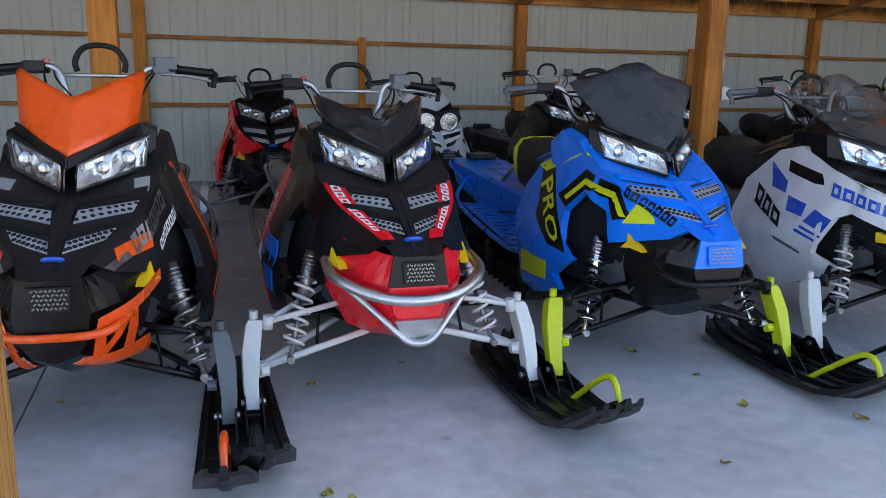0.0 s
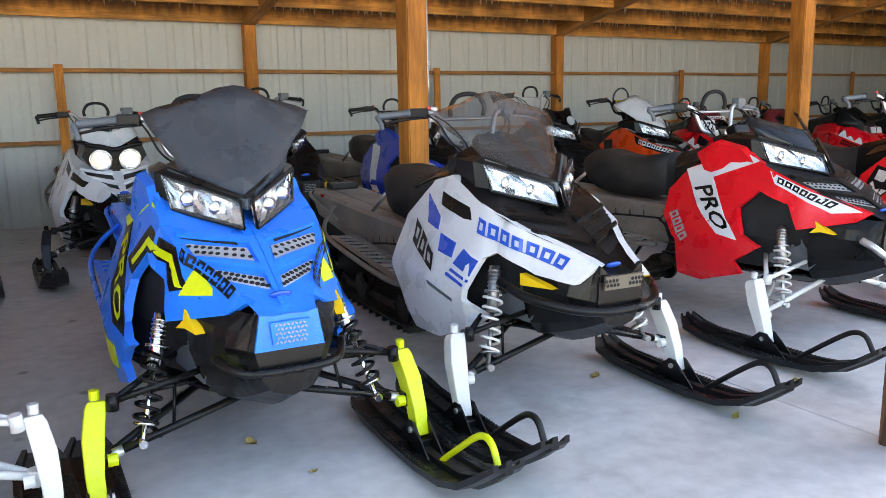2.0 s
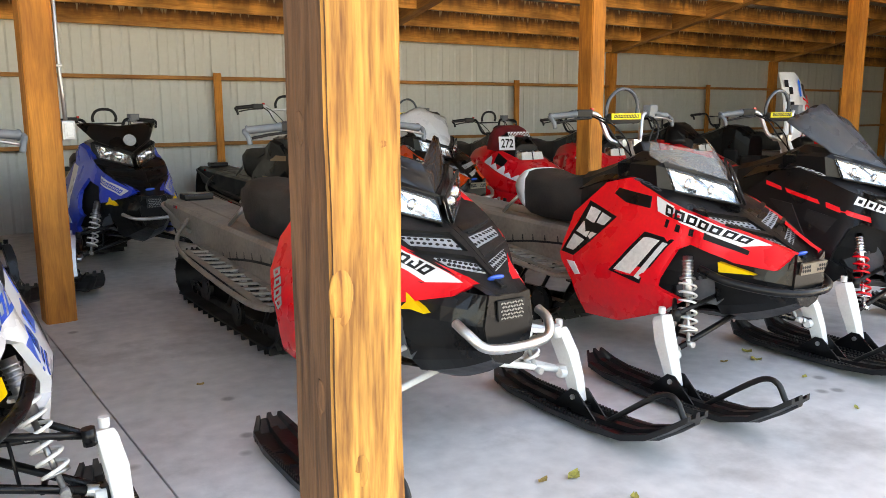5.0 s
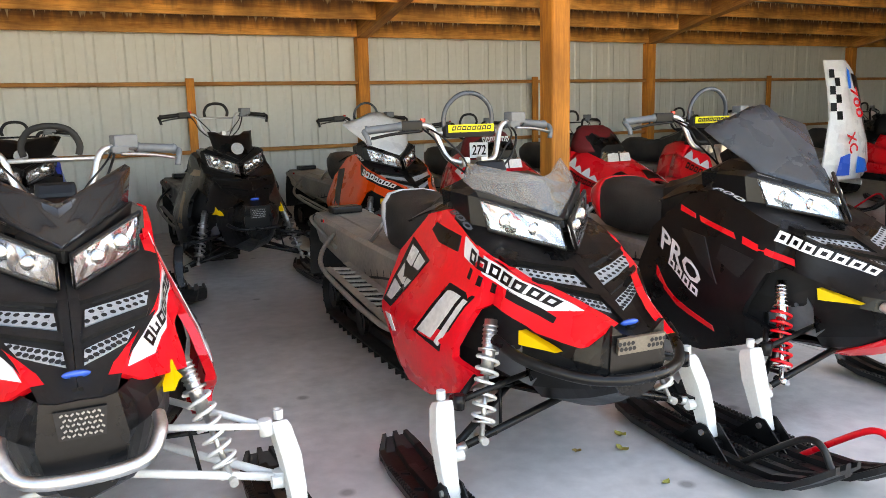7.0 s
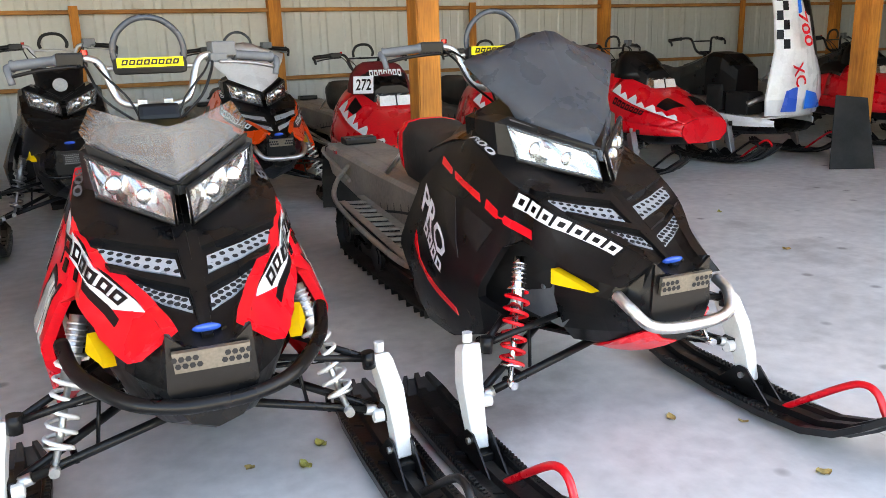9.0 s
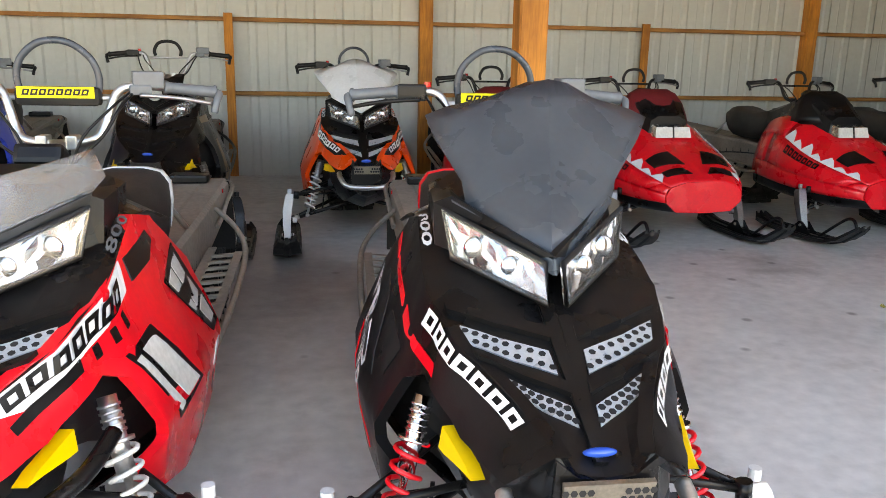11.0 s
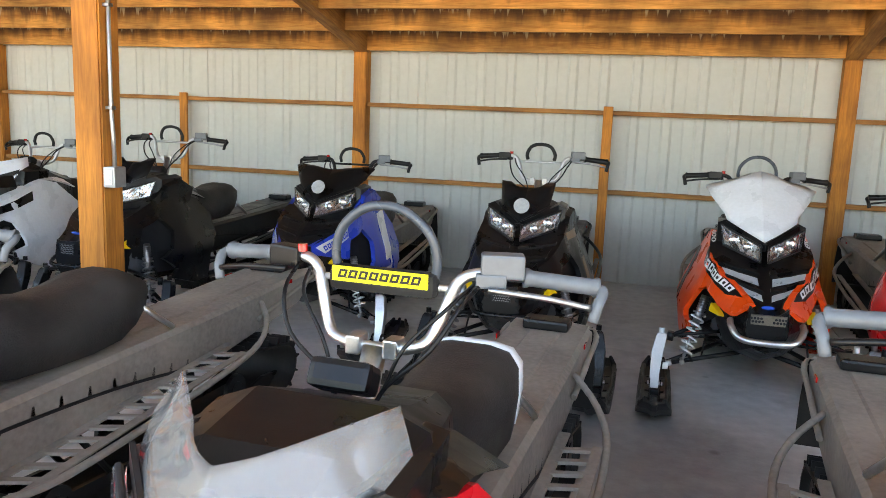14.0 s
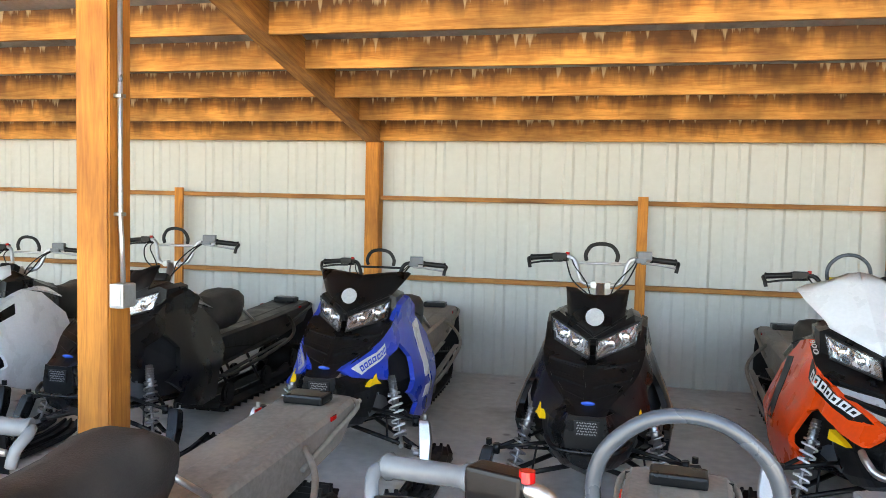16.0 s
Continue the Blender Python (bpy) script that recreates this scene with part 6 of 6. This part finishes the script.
BACK = [
    ("back_a", 0.8, 6.75, 0, dict(fins="red", label="red black and white snowmobile against the back wall", strip="red", side="red", hood="black", shield=("notch", "black"), arms="steel", spindle="alu", spring="steel", bumper=("slim", "black"), loop=None, grip="black",
     decals=[("side", "white", [(0.84, 0.84), (0.60, 0.92), (0.56, 0.88), (0.70, 0.80), (0.62, 0.50), (0.72, 0.50)], B2), ("side_text", "black", ((0.24, 0.80), (0.02, 0.69), (0.02, 0.74), (0.24, 0.86)), B2, "800")])),
    ("back_b", 2.27, 6.9, 0, dict(round=True, vent="black", label="white snowmobile with black trim and twin round headlights", strip="white", side="white", hood="white", cowl="white", shield=("low", "white"), arms="black", spindle="black", spring="black", bumper=("slim", "black"), loop=None, grip="black",
     decals=[("side", "black", [(0.40, 0.86), (-0.05, 0.72), (-0.02, 0.68), (0.38, 0.79)], B2)])),
    ("back_c", 3.62, 6.75, 0, dict(vent="black", fins="black", label="all black snowmobile with a pale round sticker", strip="black", side="black", hood="black", shield=("notch", "black"), mark=True, rise=0.11, arms="black", spindle="black", spring="steel", bumper=("slim", "black"), loop=None, grip="black", bars="alu", tunnel="dark")),
    ("back_d", 5.1, 6.95, 2, dict(vent="black", fins="navy", label="royal blue and black snowmobile with white side stripe", strip="navy", side="navy", hood="black", shield=("wing", "black"), mark=True, arms="black", spindle="alu", spring="paint", bumper=("slim", "alu"), loop=None, grip="black", bars="black",
     decals=[("side", "white", [(0.74, 0.86), (0.60, 0.90), (0.50, 0.62), (0.40, 0.42), (0.50, 0.42), (0.62, 0.60)], B2), ("side", "cloud", [(0.10, 0.80), (-0.18, 0.70), (-0.14, 0.66), (0.08, 0.74)], B2), ("side_word", "navy", ((0.08, 0.755), (-0.13, 0.675), (-0.14, 0.70), (0.08, 0.785)), B2, 7)])),
    ("back_e", 6.57, 6.62, 0, dict(vent="black", fins="black", label="black snowmobile with bronze side accents", strip="black", side="black", hood="black", shield=("notch", "black"), mark=True, rise=0.11, arms="black", spindle="black", spring="steel", bumper=("slim", "black"), loop=None, grip="black", bars="alu", tunnel="dark",
     decals=[("side", "tan", [(0.60, 0.90), (0.30, 0.90), (0.28, 0.86), (0.56, 0.85)], B2), ("side", "tan", [(0.62, 0.72), (0.52, 0.72), (0.36, 0.46), (0.44, 0.44)], B2)])),
    ("back_f", 7.96, 6.72, 0, dict(label="orange and black snowmobile with a white windshield", strip="orangered", side="orangered", hood="black", nose="plate", shield=("tall", "white"), arms="black", spindle="paint", spring="paint", bumper=("u", "alu"), loop=None, grip="black", pad=True, bars="black",
     decals=[("side", "black", [(0.34, 0.87), (0.28, 0.78), (-0.10, 0.67), (-0.22, 0.685)], B2), ("side_word", "white", ((0.25, 0.785), (-0.13, 0.685), (-0.14, 0.715), (0.26, 0.84)), B2, 7), ("strip_text", "white", (4.3, 3.5, 1.72, 1.95), B2, 0.006, "800"), ("side", "black", [(0.80, 0.80), (0.66, 0.82), (0.50, 0.50), (0.62, 0.48)], B2)])),
    ("back_g", 9.10, 6.80, 0, dict(shape="indy", label="older red snowmobile with number 272 on a maroon windshield cover", strip="red", side="red", hood="red", cowl="red", shield=("x", "maroon"), shieldlabel="maroon fabric windshield cover", arms="black", spindle="steel", spring="black", loop="black", grip="black", bars="black",
     bumper=("slim", "black"), decals=[("jagged", "white", (0.5, 4.0, 1.5, 1.97), B2), ("patch", "black", ((3.0, 1.2), (3.7, 1.2), (3.5, 1.7), (2.9, 1.6)), B2)])),
    ("back_h", 10.38, 6.75, 3, dict(shape="indy", label="older red snowmobile with white jagged graphics and maroon windshield", strip="red", side="red", hood="red", cowl="red", shield=("x", "maroon"), arms="black", spindle="steel", spring="black", loop="black", grip="black", bars="black",
     bumper=("slim", "black"), decals=[("jagged", "white", (0.5, 4.0, 1.5, 1.97), B2), ("patch", "black", ((1.2, 0.4), (1.9, 0.6), (1.75, 1.5), (1.3, 1.5)), B2), ("patch", "black", ((0.6, 0.4), (1.0, 0.6), (0.95, 1.5), (0.65, 1.5)), B2), ("wordmark", "black", (3.8, 2.0, 2.1, 2.4), B2)])),
    ("back_i", 11.95, 6.75, 6, dict(shape="indy", label="older red snowmobile with a black windshield and white jagged graphics", strip="red", side="red", hood="red", cowl="red", shield=("x", "black"), arms="black", spindle="steel", spring="red", loop="black", grip="black", bars="black",
     bumper=("slim", "black"), decals=[("jagged", "white", (0.5, 4.0, 1.5, 1.97), B2), ("patch", "black", ((1.2, 0.4), (1.9, 0.6), (1.75, 1.5), (1.3, 1.5)), B2), ("wordmark", "black", (3.8, 2.0, 2.1, 2.4), B2)])),
]
for args in FRONT + BACK:
    sled(*args)


# ---- details of single sleds and loose things ----
def flat_text(word, parent, material, m, w, h, nm="lettering", shape=None):
    """Writing laid flat in the plane of pose m (x along the line, y up)."""
    v, f = shape or text_shape(word)
    bm = bmesh.new()
    vs = [bm.verts.new(m @ Vector(((a - 0.5) * w, (b - 0.5) * h, 0))) for a, b in v]
    for q in f:
        try:
            bm.faces.new([vs[i] for i in q])
        except ValueError:
            pass
    return part(nm, bm, material, parent)


def find(label):
    return [o for o in scene.objects if o.get("label", "").startswith(label)][0]


# number plate and name on the covered windshield
r = find("older red snowmobile with number 272")
bm = bmesh.new()
box(bm, (0, 0, 0), (0.17, 0.15, 0.006), bevel=0.0028)
pl = part("number_plate", bm, "white", r, "white number plate")
pl.matrix_basis = pose(-0.235, 0.27, 0.935, 68, 0, -28)
flat_text("272", pl, "black", pose(0, 0, 0.0045), 0.13, 0.10, "number")
flat_text("", r, "white", pose(0.0, 0.352, 1.02, 52, 0, 0), 0.30, 0.075, "wordmark", blocks(7))


def open_hood_sled(x, y, rz):
    """Older sled with its hood tipped forward and standing on its nose."""
    e = tagged(empty("snowmobile", x, y, 0, rz), "older white and blue snowmobile with its hood tipped open", "snowmobile", "parked snowmobiles")
    G = SHAPES["indy"]
    bm = bmesh.new()
    for sd in B2:
        patch(bm, G, sd, ((0, 3), (6, 3), (6, 4), (0, 4)), 8, 2, 0.0, 0.012)
    part("side_panel", bm, "white", e)
    bm = bmesh.new()
    for sd in B2:
        patch(bm, G, sd, ((0, 4), (6, 4), (6, 6), (0, 6)), 8, 4, -0.01, 0.01)
    part("belly_pan", bm, "black", e)
    bm = bmesh.new()
    loft(bm, [[(-0.40, yy, 0.42), (0.40, yy, 0.42), (0.40, yy, 0.44), (-0.40, yy, 0.44)] for yy in (-0.3, 0.0, 0.5)])
    part("nose_tray", bm, "white", e)
    for c, s_ in (((-0.12, 0.15, 0.55), (0.24, 0.3, 0.24)), ((0.18, 0.2, 0.52), (0.22, 0.24, 0.2)), ((0.0, 0.45, 0.6), (0.5, 0.2, 0.28))):
        bm = bmesh.new()
        box(bm, c, s_, bevel=0.03)
        part("engine_block", bm, "void", e)
    bm = bmesh.new()
    sweep(bm, smooth_line([(-0.25, 0.0, 0.55), (-0.1, -0.1, 0.62), (0.1, -0.05, 0.6), (0.25, 0.1, 0.62)], 5), 0.03, 8)
    part("exhaust_pipe", bm, "steel", e)
    # the hood, on end
    bm = bmesh.new()
    secs = []
    for z, w, d, yo in ((0.46, 0.38, 0.10, -0.34), (0.62, 0.42, 0.12, -0.36), (0.85, 0.38, 0.13, -0.36), (1.1, 0.29, 0.12, -0.33), (1.4, 0.27, 0.10, -0.28), (1.62, 0.25, 0.08, -0.22), (1.74, 0.20, 0.06, -0.16)):
        o = [(w * k / 4, yo - d * (1 - (k / 4) ** 2), z) for k in range(-4, 5)]
        secs.append(o + [(a, b + 0.02, c) for a, b, c in o[::-1]])
    loft(bm, secs)
    h = part("hood", bm, "white", e, "white hood with blue and red graphics standing on end")

    def on_hood(nm, m, pts):
        bm = bmesh.new()
        n = 4
        rows = []
        for i in range(n + 1):
            row = []
            for j in range(n + 1):
                (a, b), (c, d), (p, q), (r_, t) = pts
                u, v = i / n, j / n
                k = (1 - u) * (1 - v) * a + u * (1 - v) * c + u * v * p + (1 - u) * v * r_
                z = (1 - u) * (1 - v) * b + u * (1 - v) * d + u * v * q + (1 - u) * v * t
                tt = (z - 0.46) / 1.28
                w, dd, yo = 0.40 - 0.16 * tt, 0.125 - 0.05 * tt, -0.37 + 0.02 * tt + 0.15 * tt * tt
                row.append(bm.verts.new((w * k, yo - dd * (1 - k * k) - 0.012, z)))
            rows.append(row)
        for i in range(n):
            for j in range(n):
                bm.faces.new((rows[i][j], rows[i + 1][j], rows[i + 1][j + 1], rows[i][j + 1]))
        part(nm, bm, m, h)
    on_hood("graphic", "bluelogo", ((-0.75, 0.5), (-0.35, 0.5), (-0.25, 1.0), (-0.5, 0.95)))
    on_hood("graphic", "blue", ((-0.1, 0.52), (0.75, 0.52), (0.5, 0.66), (0.0, 0.7)))
    on_hood("graphic", "blue", ((-0.3, 0.95), (-0.1, 0.9), (0.05, 1.62), (-0.1, 1.66)))
    on_hood("graphic", "black", ((0.35, 0.95), (0.95, 1.0), (0.95, 1.55), (0.15, 1.6)))
    for i in range(6):
        for j in range(2):
            if (i + j) % 2:
                on_hood("check", "black", ((-0.95 + 0.2 * j, 1.1 + 0.09 * i), (-0.75 + 0.2 * j, 1.1 + 0.09 * i), (-0.75 + 0.2 * j, 1.19 + 0.09 * i), (-0.95 + 0.2 * j, 1.19 + 0.09 * i)))
    flat_text("700", h, "red", pose(-0.10, -0.50, 1.28, 80, 0, 0) @ pose(0, 0, 0, 0, 0, -75), 0.34, 0.12)
    flat_text("XC", h, "red", pose(-0.16, -0.52, 0.86, 88, 0, 0) @ pose(0, 0, 0, 0, 0, -72), 0.24, 0.15)
    cached("console", "console", "black", e, build_console)
    cached(("seat", "seat"), "seat", "seat", e, build_seat)
    cached(("tunnel", "tunnel"), "tunnel", "tunnel", e, build_tunnel)
    cached("track", "track", "rubber", e, build_track)
    b = cached(("bars", "black"), "handlebar", "black", e, build_bars)
    for sd, mir in ((1, False), (-1, True)):
        cached(("grip", "black", sd), "grip", "black", b, build_grip, mirror=mir)
        k = cached("ski", "ski", "ski", e, build_ski)
        k.location = (sd * 0.5, 0.0, 0)
        cached("saddle", "saddle", "black", k, build_saddle)
        cached(("loop", "red"), "ski_loop", "red", k, build_loop)
        s = cached(("spindle", "steel", sd), "ski_leg", "steel", e, build_spindle, mirror=mir)
        s.location = (sd * 0.48, 0, 0)
        cached(("arms", "black", sd), "suspension_arm", "black", e, build_arms, mirror=mir)


open_hood_sled(13.15, 6.75, 4)
sled("back_k", 15.25, 6.75, 4, dict(shape="indy", label="older red snowmobile with black cowl at the far end", strip="red", side="red", hood="red", cowl="black", shield=("x", "black"), arms="black", spindle="steel", spring="black", loop="black", grip="black", bars="black", bumper=("slim", "black")))


def leaning_mat(x, y):
    bm = bmesh.new()
    loft(bm, [[(-0.27 + 0.03 * k, yy, z), (0.14 - 0.01 * k, yy, z - 0.01 * k), (0.14 - 0.01 * k, yy + 0.012, z - 0.01 * k), (-0.27 + 0.03 * k, yy + 0.012, z)] for k, (yy, z) in enumerate(((-0.38, 0.004), (-0.30, 0.22), (-0.22, 0.45), (-0.15, 0.67)))])
    o = part("rubber_mat", bm, "rubber", None)
    o.location = (x, y, 0)
    o.rotation_euler = (0, 0, radians(-30))
    tagged(o, "black rubber mat leaning against the wooden post", "mat")


leaning_mat(BAYS[5] - 0.15, MID_Y)


def leaf_mesh(k, m):
    bm = bmesh.new()
    rnd = random.Random(k)
    L, W = 0.055, 0.020
    rows = []
    for i in range(6):
        t = i / 5
        w = W * math.sin(math.pi * min(0.97, 0.06 + t * 0.92)) * (1 + 0.25 * rnd.uniform(-1, 1))
        z = 0.004 + 0.016 * (t - 0.5) ** 2 * 4 * rnd.uniform(0.3, 1.0)
        rows.append([bm.verts.new((-w, (t - 0.5) * L, z + 0.006 * rnd.random())), bm.verts.new((0, (t - 0.5) * L, z * 0.5)), bm.verts.new((w, (t - 0.5) * L, z + 0.008 * rnd.random()))])
    for a, b in zip(rows, rows[1:]):
        for j in range(2):
            f = bm.faces.new((a[j], a[j + 1], b[j + 1], b[j]))
            f.smooth = True
    me = bpy.data.meshes.new("leaf")
    bm.to_mesh(me)
    bm.free()
    me.materials.append(M[m])
    return me


LEAVES = [leaf_mesh(k, "leafgreen" if k % 5 == 0 else "leaf") for k in range(6)]
rnd = random.Random(11)
spots = [(2.24, 2.6), (1.86, 2.2), (4.68, 3.6), (4.66, 3.47), (6.90, 2.98), (7.01, 2.61), (7.06, 2.90), (8.46, 2.46), (8.27, 2.60), (8.42, 2.11), (10.36, 3.95), (0.55, 2.35), (0.62, 2.28), (1.05, 3.4), (0.9, 2.2)]
for i in range(34):
    spots.append((rnd.uniform(-1.5, 12), 1.9 + abs(rnd.gauss(0, 1.1))))
for i, (x, y) in enumerate(spots):
    o = new("fallen_leaf", LEAVES[i % 6])
    s_ = rnd.uniform(0.55, 1.05)
    o.matrix_basis = pose(x, y, 0.001, rnd.uniform(-6, 6), rnd.uniform(-6, 6), rnd.uniform(0, 360)) @ Matrix.Diagonal((s_, s_, s_, 1))
    tagged(o, "dry yellow-brown fallen leaf lying on the concrete", "leaf", "fallen leaves")
